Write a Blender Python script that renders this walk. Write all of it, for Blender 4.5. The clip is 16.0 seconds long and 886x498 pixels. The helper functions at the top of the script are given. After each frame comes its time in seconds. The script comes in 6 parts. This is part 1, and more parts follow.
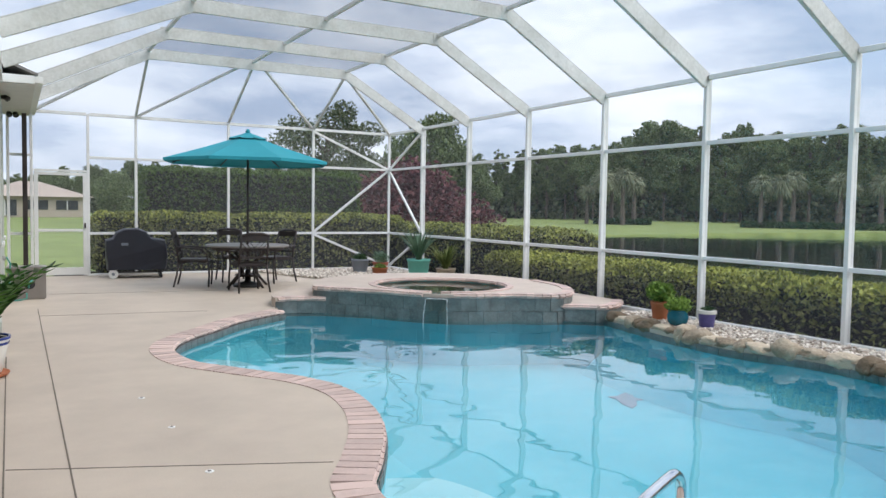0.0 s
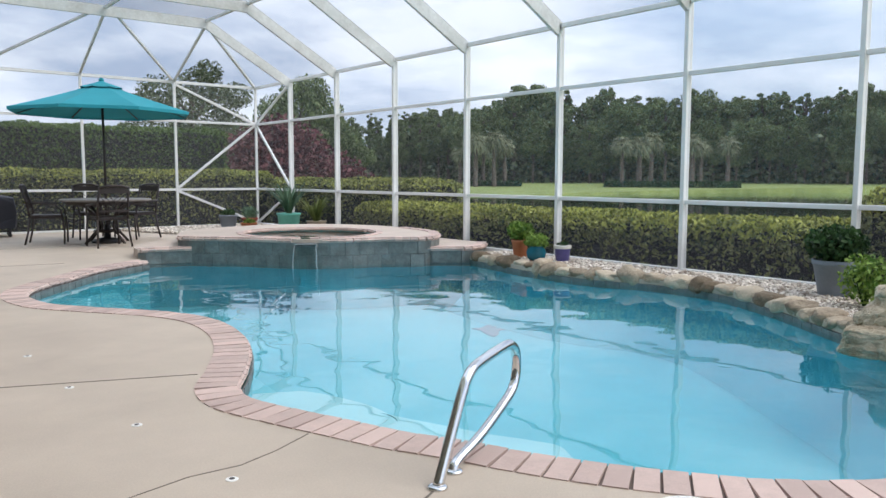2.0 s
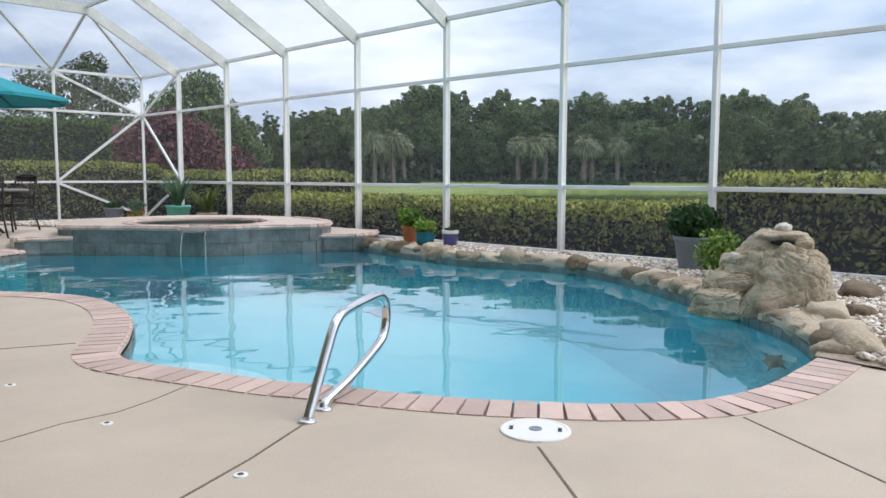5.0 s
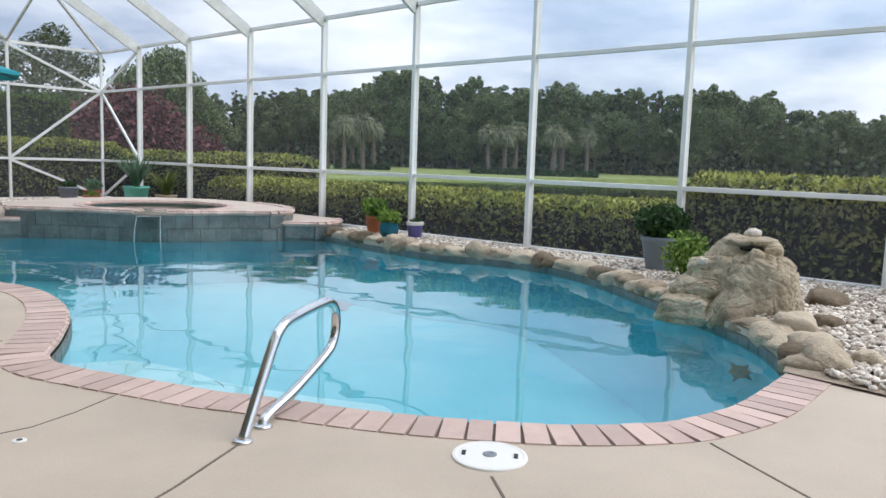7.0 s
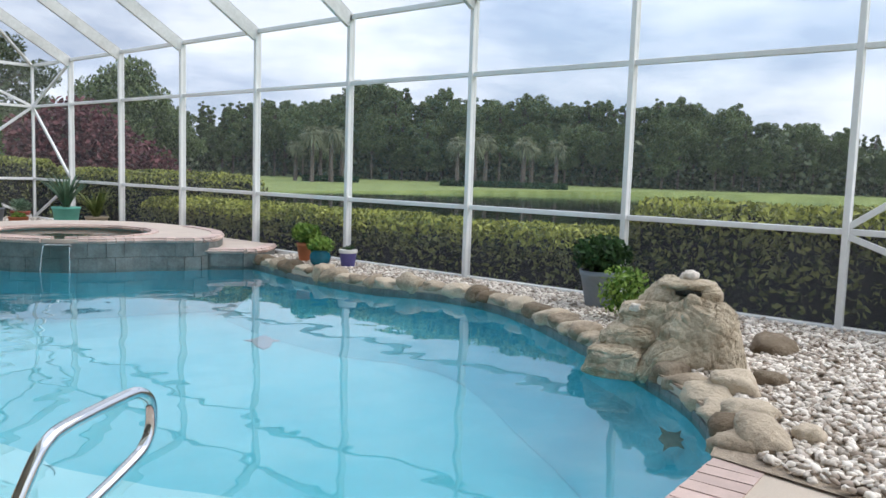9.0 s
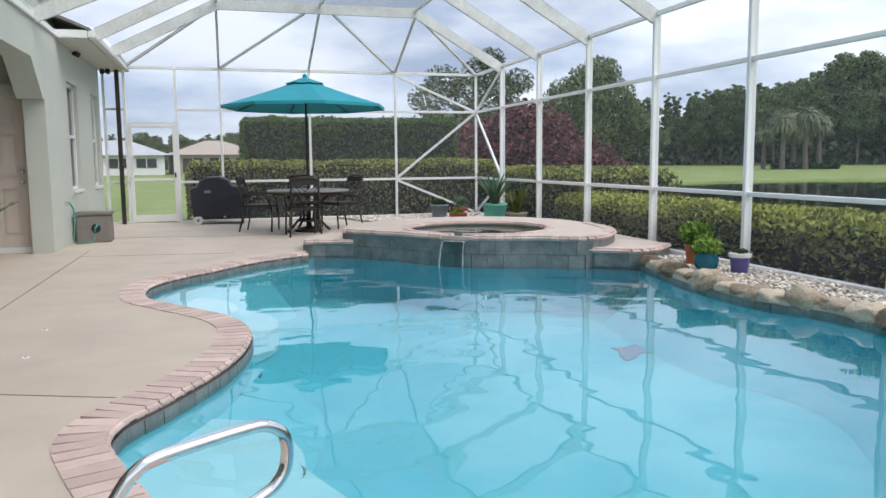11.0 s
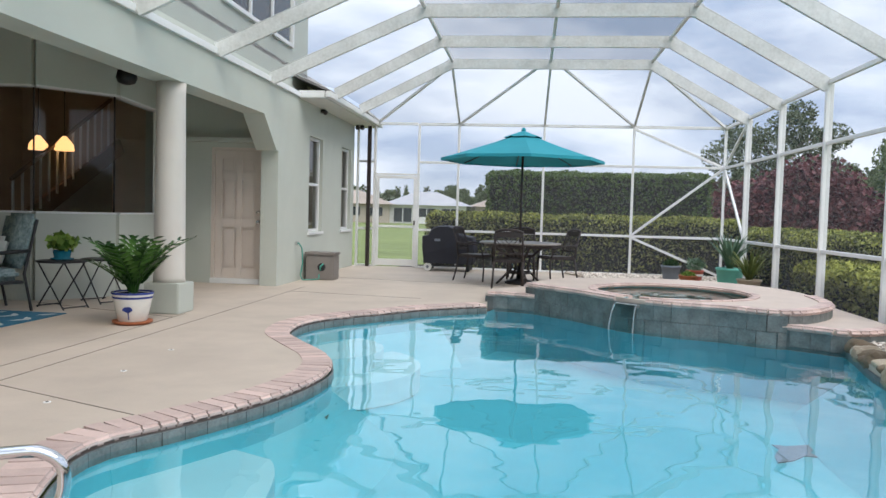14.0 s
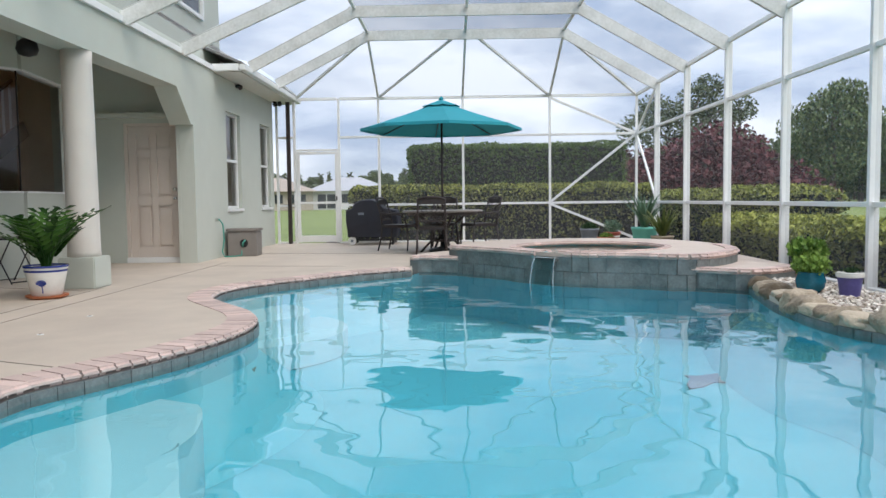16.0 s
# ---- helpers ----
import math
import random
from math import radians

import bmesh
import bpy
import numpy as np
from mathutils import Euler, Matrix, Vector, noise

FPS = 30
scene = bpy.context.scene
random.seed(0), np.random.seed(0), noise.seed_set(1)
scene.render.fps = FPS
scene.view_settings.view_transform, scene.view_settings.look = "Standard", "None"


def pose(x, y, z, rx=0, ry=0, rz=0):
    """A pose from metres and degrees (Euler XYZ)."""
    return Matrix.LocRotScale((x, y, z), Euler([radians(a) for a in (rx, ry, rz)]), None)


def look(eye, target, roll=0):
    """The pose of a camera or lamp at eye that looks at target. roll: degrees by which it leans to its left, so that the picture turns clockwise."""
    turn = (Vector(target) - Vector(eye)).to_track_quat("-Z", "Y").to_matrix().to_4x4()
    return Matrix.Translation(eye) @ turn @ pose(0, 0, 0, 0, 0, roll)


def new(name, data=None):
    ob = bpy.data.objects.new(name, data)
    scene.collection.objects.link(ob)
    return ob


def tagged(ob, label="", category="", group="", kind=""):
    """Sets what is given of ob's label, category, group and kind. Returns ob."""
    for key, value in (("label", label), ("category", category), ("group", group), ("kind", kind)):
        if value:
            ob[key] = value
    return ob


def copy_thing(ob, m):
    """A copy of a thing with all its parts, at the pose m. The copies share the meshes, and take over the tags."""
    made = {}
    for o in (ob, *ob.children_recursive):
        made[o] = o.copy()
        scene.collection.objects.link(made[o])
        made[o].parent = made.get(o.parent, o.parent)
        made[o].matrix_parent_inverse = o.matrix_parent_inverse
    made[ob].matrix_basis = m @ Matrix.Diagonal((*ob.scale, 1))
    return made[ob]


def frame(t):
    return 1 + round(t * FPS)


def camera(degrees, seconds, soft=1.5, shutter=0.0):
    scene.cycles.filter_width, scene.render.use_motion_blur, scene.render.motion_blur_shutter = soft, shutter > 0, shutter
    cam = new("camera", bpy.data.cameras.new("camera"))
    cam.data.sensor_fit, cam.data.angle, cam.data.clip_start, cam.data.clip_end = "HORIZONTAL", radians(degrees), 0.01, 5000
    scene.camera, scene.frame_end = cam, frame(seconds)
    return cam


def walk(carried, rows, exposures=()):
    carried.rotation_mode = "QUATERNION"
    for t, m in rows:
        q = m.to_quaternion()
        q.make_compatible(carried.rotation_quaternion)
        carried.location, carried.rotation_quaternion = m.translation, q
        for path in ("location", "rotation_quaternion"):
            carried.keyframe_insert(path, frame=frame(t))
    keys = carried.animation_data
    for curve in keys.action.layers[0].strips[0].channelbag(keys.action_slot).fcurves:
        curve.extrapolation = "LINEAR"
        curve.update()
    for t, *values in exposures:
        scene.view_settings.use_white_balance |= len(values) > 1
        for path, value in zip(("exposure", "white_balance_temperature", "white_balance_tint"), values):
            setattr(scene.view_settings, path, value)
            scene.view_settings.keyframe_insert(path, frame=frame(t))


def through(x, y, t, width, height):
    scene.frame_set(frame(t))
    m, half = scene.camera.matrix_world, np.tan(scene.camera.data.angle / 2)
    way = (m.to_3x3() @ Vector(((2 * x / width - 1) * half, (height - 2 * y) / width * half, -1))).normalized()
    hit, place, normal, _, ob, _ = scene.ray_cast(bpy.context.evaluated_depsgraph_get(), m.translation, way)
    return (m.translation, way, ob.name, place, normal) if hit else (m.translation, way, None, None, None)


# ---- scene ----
cam = camera(60.3, 16.0)
PATH = [
    (0, (0.166, 0.333, 1.392), (1.148, 2.072, 1.288), 0.9),
    (0.5, (0.131, 0.336, 1.331), (1.193, 2.027, 1.208), 0.6),
    (1, (0.124, 0.3, 1.262), (1.259, 1.939, 1.113), 0.5),
    (1.5, (0.126, 0.198, 1.194), (1.319, 1.794, 1.02), 0.3),
    (1.8, (0.133, 0.117, 1.138), (1.358, 1.687, 0.958), 0.1),
    (2, (0.127, 0.065, 1.108), (1.373, 1.618, 0.919), 0.1),
    (2.5, (0.136, -0.063, 1.039), (1.429, 1.45, 0.838), 0.1),
    (3, (0.118, -0.133, 0.985), (1.456, 1.341, 0.786), 0.1),
    (3.5, (0.083, -0.171, 0.962), (1.461, 1.266, 0.77), 0.3),
    (4, (0.063, -0.21, 0.958), (1.472, 1.197, 0.772), 0.3),
    (4.2, (0.058, -0.222, 0.945), (1.48, 1.173, 0.766), 0.1),
    (6.5, (0.134, -0.165, 0.934), (1.594, 1.184, 0.713), 1.1),
    (7, (0.267, -0.098, 0.999), (1.758, 1.217, 0.776), 1.9),
    (7.5, (0.345, -0.07, 1.069), (1.888, 1.185, 0.862), 2.1),
    (8, (0.492, -0.043, 1.127), (2.087, 1.148, 0.932), 2.2),
    (8.2, (0.596, -0.013, 1.135), (2.207, 1.157, 0.947), 2.3),
    (10.3, (1.806, -0.033, 1.213), (2.826, 1.672, 0.982), 0.1),
    (10.5, (1.924, -0.029, 1.214), (2.81, 1.748, 0.978), -0.1),
    (10.8, (2.11, -0.02, 1.215), (2.799, 1.844, 0.992), 0.2),
    (11, (2.251, 0.004, 1.218), (2.803, 1.912, 0.987), -0.5),
    (11.5, (2.694, -0.012, 1.209), (2.949, 1.96, 0.995), -0.2),
    (12, (3.036, 0.015, 1.201), (3.078, 2.004, 1.0), 0.5),
    (12.5, (3.356, 0.013, 1.239), (3.255, 2.002, 1.058), 1.3),
    (13, (3.599, 0.062, 1.229), (3.418, 2.047, 1.073), 1.6),
    (13.5, (3.804, 0.106, 1.242), (3.58, 2.089, 1.115), 1.8),
    (14, (3.897, 0.129, 1.198), (3.669, 2.113, 1.104), 1.6),
    (14.5, (3.967, 0.101, 1.125), (3.762, 2.089, 1.043), 1.1),
    (15, (3.974, 0.128, 1.033), (3.819, 2.12, 0.948), 0.3),
    (15.5, (3.973, 0.072, 0.977), (3.875, 2.067, 0.872), -0.2),
    (16, (3.959, 0.002, 0.913), (3.922, 1.998, 0.784), -0.7),
]
walk(cam, [(t, look(eye, target, roll)) for t, eye, target, roll in PATH])

# ---- world, sun, exposure ----
scene.view_settings.exposure = 0.66
world = bpy.data.worlds.new("world")
scene.world = world
world.use_nodes = True
wt = world.node_tree
wt.nodes.clear()


def wnode(kind, **kw):
    n = wt.nodes.new(kind)
    for k, v in kw.items():
        n.inputs[k].default_value = v
    return n


sky = wt.nodes.new("ShaderNodeTexSky")
sky.sky_type, sky.sun_disc = "NISHITA", False
sky.sun_elevation, sky.sun_rotation = radians(53), radians(135)
skyscale = wt.nodes.new("ShaderNodeVectorMath")
skyscale.operation = "SCALE"
skyscale.inputs["Scale"].default_value = 0.12
wt.links.new(sky.outputs[0], skyscale.inputs[0])
wco = wt.nodes.new("ShaderNodeTexCoord")
wmap = wnode("ShaderNodeMapping")
wmap.inputs["Scale"].default_value = (1.0, 1.0, 3.2)
wt.links.new(wco.outputs["Generated"], wmap.inputs[0])
wn1 = wnode("ShaderNodeTexNoise", Scale=3.1, Detail=9.0, Roughness=0.55)
wn2 = wnode("ShaderNodeTexNoise", Scale=1.5, Detail=5.0, Roughness=0.5)
wt.links.new(wmap.outputs[0], wn1.inputs["Vector"])
wt.links.new(wmap.outputs[0], wn2.inputs["Vector"])
ramp = wt.nodes.new("ShaderNodeValToRGB")
ramp.color_ramp.elements[0].position, ramp.color_ramp.elements[0].color = 0.38, (0.37, 0.455, 0.62, 1)
ramp.color_ramp.elements[1].position, ramp.color_ramp.elements[1].color = 0.6, (0.78, 0.84, 0.95, 1)
wt.links.new(wn1.outputs["Fac"], ramp.inputs[0])
ramp2 = wt.nodes.new("ShaderNodeValToRGB")
ramp2.color_ramp.elements[0].position, ramp2.color_ramp.elements[0].color = 0.3, (0.6, 0.6, 0.6, 1)
ramp2.color_ramp.elements[1].position, ramp2.color_ramp.elements[1].color = 0.55, (0.95, 0.95, 0.95, 1)
wt.links.new(wn2.outputs["Fac"], ramp2.inputs[0])
wmix = wt.nodes.new("ShaderNodeMix")
wmix.data_type = "RGBA"
wt.links.new(ramp2.outputs[0], wmix.inputs["Factor"])
wt.links.new(skyscale.outputs[0], wmix.inputs["A"])
wt.links.new(ramp.outputs[0], wmix.inputs["B"])
wsep = wt.nodes.new("ShaderNodeSeparateXYZ")
wt.links.new(wco.outputs["Generated"], wsep.inputs[0])
wrise = wt.nodes.new("ShaderNodeMapRange")
for key, value in (("From Min", 0.0), ("From Max", 1.0), ("To Min", 0.82), ("To Max", 1.9)):
    wrise.inputs[key].default_value = value
wt.links.new(wsep.outputs["Z"], wrise.inputs["Value"])
wbg = wnode("ShaderNodeBackground", Strength=1.0)
wt.links.new(wrise.outputs[0], wbg.inputs["Strength"])
wout = wt.nodes.new("ShaderNodeOutputWorld")
wt.links.new(wmix.outputs["Result"], wbg.inputs[0])
wt.links.new(wbg.outputs[0], wout.inputs[0])

sun = new("sun", bpy.data.lights.new("sun", "SUN"))
sun.data.energy, sun.data.angle, sun.data.color = 1.5, radians(50), (1.0, 0.95, 0.88)
sun.matrix_world = look((8, -8, 15), (0, 0, 0))


# ---- materials ----
def material(name, color, rough=0.7, metal=0.0, vary=0.15, scale=3.0, fine=60.0, bump=0.2, dist=0.01, tint=None, rand="", spec=0.5):
    """Two scales of noise on the base colour, fine relief, and optional spread per object or per island."""
    m = bpy.data.materials.new(name)
    m.use_nodes = True
    nt = m.node_tree
    b = nt.nodes["Principled BSDF"]
    b.inputs["Roughness"].default_value, b.inputs["Metallic"].default_value = rough, metal
    b.inputs["Specular IOR Level"].default_value = spec
    tc = nt.nodes.new("ShaderNodeTexCoord")
    geo = nt.nodes.new("ShaderNodeNewGeometry")
    n1, n2 = nt.nodes.new("ShaderNodeTexNoise"), nt.nodes.new("ShaderNodeTexNoise")
    for n, sc, de in ((n1, scale, 6), (n2, fine, 4)):
        n.inputs["Scale"].default_value, n.inputs["Detail"].default_value = sc, de
        n.inputs["Roughness"].default_value = 0.6
        nt.links.new(geo.outputs["Position"], n.inputs["Vector"])
    mixn = nt.nodes.new("ShaderNodeMath")
    mixn.operation = "MULTIPLY_ADD"
    mixn.inputs[1].default_value, mixn.inputs[2].default_value = 0.45, 0.0
    nt.links.new(n2.outputs["Fac"], mixn.inputs[0])
    addn = nt.nodes.new("ShaderNodeMath")
    addn.operation = "MULTIPLY_ADD"
    addn.inputs[1].default_value = 0.75
    nt.links.new(n1.outputs["Fac"], addn.inputs[0])
    nt.links.new(mixn.outputs[0], addn.inputs[2])
    last = addn.outputs[0]
    if rand:
        src = nt.nodes.new("ShaderNodeObjectInfo").outputs["Random"] if rand == "object" else geo.outputs["Random Per Island"]
        r = nt.nodes.new("ShaderNodeMath")
        r.operation = "MULTIPLY_ADD"
        r.inputs[1].default_value, r.inputs[2].default_value = 0.7, -0.35
        nt.links.new(src, r.inputs[0])
        a = nt.nodes.new("ShaderNodeMath")
        nt.links.new(last, a.inputs[0])
        nt.links.new(r.outputs[0], a.inputs[1])
        last = a.outputs[0]
    cr = nt.nodes.new("ShaderNodeValToRGB")
    lo = [max(0, c * (1 - vary)) for c in color]
    hi = [min(1, c * (1 + vary)) for c in color]
    if tint:
        hi = list(tint)
    cr.color_ramp.elements[0].position, cr.color_ramp.elements[0].color = 0.35, (*lo, 1)
    cr.color_ramp.elements[1].position, cr.color_ramp.elements[1].color = 0.85, (*hi, 1)
    nt.links.new(last, cr.inputs[0])
    nt.links.new(cr.outputs[0], b.inputs["Base Color"])
    if bump:
        bp = nt.nodes.new("ShaderNodeBump")
        bp.inputs["Strength"].default_value, bp.inputs["Distance"].default_value = bump, dist
        nt.links.new(n2.outputs["Fac"], bp.inputs["Height"])
        nt.links.new(bp.outputs[0], b.inputs["Normal"])
    return m


def leaf_material(name, lo, hi, rough=0.5, through=0.25):
    m = material(name, lo, rough=rough, vary=0.3, scale=1.2, fine=9, bump=0, tint=hi, rand="island", spec=0.15)
    nt = m.node_tree
    b = nt.nodes["Principled BSDF"]
    tr = nt.nodes.new("ShaderNodeBsdfTranslucent")
    col = b.inputs["Base Color"].links[0].from_socket
    nt.links.new(col, tr.inputs[0])
    mx = nt.nodes.new("ShaderNodeMixShader")
    mx.inputs[0].default_value = through
    nt.links.new(b.outputs[0], mx.inputs[1])
    nt.links.new(tr.outputs[0], mx.inputs[2])
    nt.links.new(mx.outputs[0], nt.nodes["Material Output"].inputs[0])
    return m


def water_material(name, tint, wave, strength, dist, ior=1.33):
    """Clear tinted water: gloss by Fresnel over a see-through body, with ripples."""
    m = bpy.data.materials.new(name)
    m.use_nodes = True
    nt = m.node_tree
    nt.nodes.remove(nt.nodes["Principled BSDF"])
    geo = nt.nodes.new("ShaderNodeNewGeometry")
    mp = nt.nodes.new("ShaderNodeMapping")
    mp.inputs["Scale"].default_value = (1.0, 1.0, 1.0)
    nt.links.new(geo.outputs["Position"], mp.inputs[0])
    n1, n2 = nt.nodes.new("ShaderNodeTexNoise"), nt.nodes.new("ShaderNodeTexNoise")
    for n, sc, d in ((n1, wave, 2.0), (n2, wave * 0.35, 1.0)):
        n.inputs["Scale"].default_value, n.inputs["Detail"].default_value = sc, d
        n.inputs["Roughness"].default_value = 0.4
        nt.links.new(mp.outputs[0], n.inputs["Vector"])
    ad = nt.nodes.new("ShaderNodeMath")
    nt.links.new(n1.outputs["Fac"], ad.inputs[0])
    nt.links.new(n2.outputs["Fac"], ad.inputs[1])
    bp = nt.nodes.new("ShaderNodeBump")
    bp.inputs["Strength"].default_value, bp.inputs["Distance"].default_value = strength, dist
    nt.links.new(ad.outputs[0], bp.inputs["Height"])
    fr = nt.nodes.new("ShaderNodeFresnel")
    fr.inputs["IOR"].default_value = ior
    gl = nt.nodes.new("ShaderNodeBsdfGlossy")
    gl.inputs["Roughness"].default_value = 0.0
    gl.inputs["Color"].default_value = (0.93, 0.99, 1, 1)
    tp = nt.nodes.new("ShaderNodeBsdfTransparent")
    tp.inputs["Color"].default_value = (*tint, 1)
    nt.links.new(bp.outputs[0], fr.inputs["Normal"])
    nt.links.new(bp.outputs[0], gl.inputs["Normal"])
    mx = nt.nodes.new("ShaderNodeMixShader")
    nt.links.new(fr.outputs[0], mx.inputs[0])
    nt.links.new(tp.outputs[0], mx.inputs[1])
    nt.links.new(gl.outputs[0], mx.inputs[2])
    nt.links.new(mx.outputs[0], nt.nodes["Material Output"].inputs[0])
    return m


def sheer_material(name, color, cover, gloss=0.0):
    """Woven screen or glass: see-through for the most part."""
    m = bpy.data.materials.new(name)
    m.use_nodes = True
    nt = m.node_tree
    nt.nodes.remove(nt.nodes["Principled BSDF"])
    tp = nt.nodes.new("ShaderNodeBsdfTransparent")
    if gloss:
        df = nt.nodes.new("ShaderNodeBsdfGlossy")
        df.inputs["Roughness"].default_value = 0.02
        fr = nt.nodes.new("ShaderNodeFresnel")
        fr.inputs["IOR"].default_value = gloss
    else:
        df = nt.nodes.new("ShaderNodeBsdfDiffuse")
        df.inputs["Color"].default_value = (*color, 1)
    tp.inputs["Color"].default_value = (*color, 1) if gloss else (1, 1, 1, 1)
    mx = nt.nodes.new("ShaderNodeMixShader")
    mx.inputs[0].default_value = cover
    if gloss:
        nt.links.new(fr.outputs[0], mx.inputs[0])
    nt.links.new(tp.outputs[0], mx.inputs[1])
    nt.links.new(df.outputs[0], mx.inputs[2])
    nt.links.new(mx.outputs[0], nt.nodes["Material Output"].inputs[0])
    return m


def lamp_material(name, color, strength):
    m = bpy.data.materials.new(name)
    m.use_nodes = True
    b = m.node_tree.nodes["Principled BSDF"]
    b.inputs["Base Color"].default_value = (*color, 1)
    b.inputs["Emission Color"].default_value = (*color, 1)
    b.inputs["Emission Strength"].default_value = strength
    return m


CONCRETE = material("coated_concrete", (0.50, 0.42, 0.34), rough=0.75, vary=0.17, scale=1.3, fine=120, bump=0.25, dist=0.004)
JOINT = material("joint_filler", (0.15, 0.125, 0.10), rough=0.9, vary=0.3, scale=8)
COPING = material("pink_brick", (0.56, 0.42, 0.37), rough=0.75, vary=0.16, scale=9, fine=120, rand="object", bump=0.3, dist=0.004)
MORTAR = material("mortar", (0.16, 0.125, 0.11), rough=0.95, vary=0.25, scale=12)
SPATOP = material("spa_top_concrete", (0.52, 0.43, 0.36), rough=0.75, vary=0.14, scale=2.2, fine=140, bump=0.25, dist=0.004)
SLATE = material("slate_tile", (0.145, 0.16, 0.155), rough=0.5, vary=0.55, scale=7, fine=45, bump=0.4, dist=0.006)
GROUT = material("grout", (0.12, 0.13, 0.125), rough=0.9, vary=0.2, scale=8)
# Bench and steps: the paler look under shallow water is put into the colour.
STEPPLASTER = material("shallow_water_plaster", (0.42, 0.68, 0.73), rough=0.7, vary=0.06, scale=1.4, fine=30, bump=0.05)
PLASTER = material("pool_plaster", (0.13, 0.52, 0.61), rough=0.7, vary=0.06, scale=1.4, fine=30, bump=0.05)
WATER = water_material("pool_water", (0.78, 0.93, 0.955), 1.8, 0.6, 0.013, 1.52)
LAKEWATER = water_material("lake_water", (0.10, 0.11, 0.09), 1.1, 0.5, 0.03)
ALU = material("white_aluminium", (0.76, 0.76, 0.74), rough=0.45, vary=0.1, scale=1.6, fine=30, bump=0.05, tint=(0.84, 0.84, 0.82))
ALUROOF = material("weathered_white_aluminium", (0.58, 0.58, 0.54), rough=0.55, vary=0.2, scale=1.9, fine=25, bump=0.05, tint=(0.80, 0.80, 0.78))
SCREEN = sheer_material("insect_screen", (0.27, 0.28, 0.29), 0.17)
# Roof panels: same cloth as the walls, edge-on darkening put into colour and cover.
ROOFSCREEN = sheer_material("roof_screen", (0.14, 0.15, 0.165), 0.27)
TOPSCREEN = sheer_material("edge_on_dark_top_screen", (0.10, 0.105, 0.115), 0.52)
STUCCO = material("sage_stucco", (0.50, 0.52, 0.455), rough=0.9, vary=0.06, scale=1.6, fine=160, bump=0.5, dist=0.006)
CREAM = material("cream_stucco", (0.60, 0.56, 0.50), rough=0.85, vary=0.06, scale=2, fine=160, bump=0.4, dist=0.005)
DOORPAINT = material("beige_door_paint", (0.62, 0.54, 0.47), rough=0.5, vary=0.05, scale=2.5, fine=80, bump=0.05)
TRIM = material("white_trim", (0.74, 0.74, 0.72), rough=0.5, vary=0.06, scale=3, fine=60, bump=0.03)
SOFFIT = material("soffit_panel", (0.62, 0.60, 0.56), rough=0.6, vary=0.06, scale=3, fine=60, bump=0.05)
SHINGLE = material("roof_shingle", (0.20, 0.19, 0.18), rough=0.95, vary=0.35, scale=6, fine=60, bump=0.5)
GLASS = sheer_material("window_glass", (0.80, 0.82, 0.82), 0.1, gloss=1.55)
DARKROOM = material("dim_interior_wall", (0.52, 0.42, 0.34), rough=0.9, vary=0.15, scale=2)
STAIRWOOD = material("stair_wood", (0.20, 0.13, 0.09), rough=0.6, vary=0.25, scale=6)
BRONZE = material("dark_bronze_metal", (0.045, 0.035, 0.032), rough=0.45, metal=0.4, vary=0.35, scale=9, bump=0.1)
IRON = material("black_iron", (0.03, 0.03, 0.032), rough=0.5, metal=0.4, vary=0.3, scale=8, bump=0.05)
TABLETOP = material("stone_table_top", (0.24, 0.215, 0.19), rough=0.45, vary=0.3, scale=9)
TEAL = material("teal_canvas", (0.022, 0.30, 0.37), rough=0.85, vary=0.1, scale=2.2, fine=300, bump=0.15, dist=0.002)
COVER = material("black_vinyl_cover", (0.014, 0.015, 0.024), rough=0.55, vary=0.3, scale=5, bump=0.15)
CHROME = material("stainless_steel", (0.72, 0.72, 0.72), rough=0.08, metal=1.0, vary=0.03, scale=5, bump=0)
PLASTIC = material("white_plastic", (0.78, 0.77, 0.74), rough=0.4, vary=0.04, scale=5, bump=0.03)
TAUPE = material("taupe_plastic", (0.21, 0.185, 0.165), rough=0.55, vary=0.12, scale=5, bump=0.1)
HOSE = material("green_hose", (0.05, 0.28, 0.22), rough=0.5, vary=0.15, scale=8, bump=0)
ROCK = material("tan_boulder", (0.32, 0.235, 0.15), rough=0.9, vary=0.5, scale=5, fine=32, rand="object", bump=0.9, dist=0.02, tint=(0.52, 0.43, 0.32))
FROCK = material("waterfall_stone", (0.42, 0.30, 0.17), rough=0.9, vary=0.55, scale=6, fine=30, bump=1.0, dist=0.02, tint=(0.70, 0.60, 0.45))
PEBBLE = material("cream_pebble", (0.52, 0.42, 0.33), rough=0.8, vary=0.35, scale=20, fine=90, rand="island", bump=0.2, dist=0.004, tint=(0.86, 0.79, 0.70))
GRAVELBED = material("gravel_bed", (0.36, 0.29, 0.22), rough=0.95, vary=0.35, scale=25, fine=60, bump=0.9, dist=0.02)
MULCH = material("dark_mulch", (0.045, 0.032, 0.025), rough=0.95, vary=0.5, scale=18, bump=0.8, dist=0.03)
GRASS = material("lawn", (0.11, 0.155, 0.028), rough=0.95, vary=0.3, scale=0.35, fine=7, bump=0.4, dist=0.03, tint=(0.22, 0.265, 0.07))
HEDGE = leaf_material("hedge_leaves", (0.04, 0.06, 0.016), (0.34, 0.35, 0.12))
HEDGETIP = leaf_material("hedge_tip_leaves", (0.16, 0.19, 0.035), (0.50, 0.52, 0.12))
CLIPPED = leaf_material("clipped_ficus_leaves", (0.05, 0.095, 0.022), (0.13, 0.20, 0.045))
PINE = leaf_material("pine_needles", (0.08, 0.112, 0.05), (0.21, 0.26, 0.115))
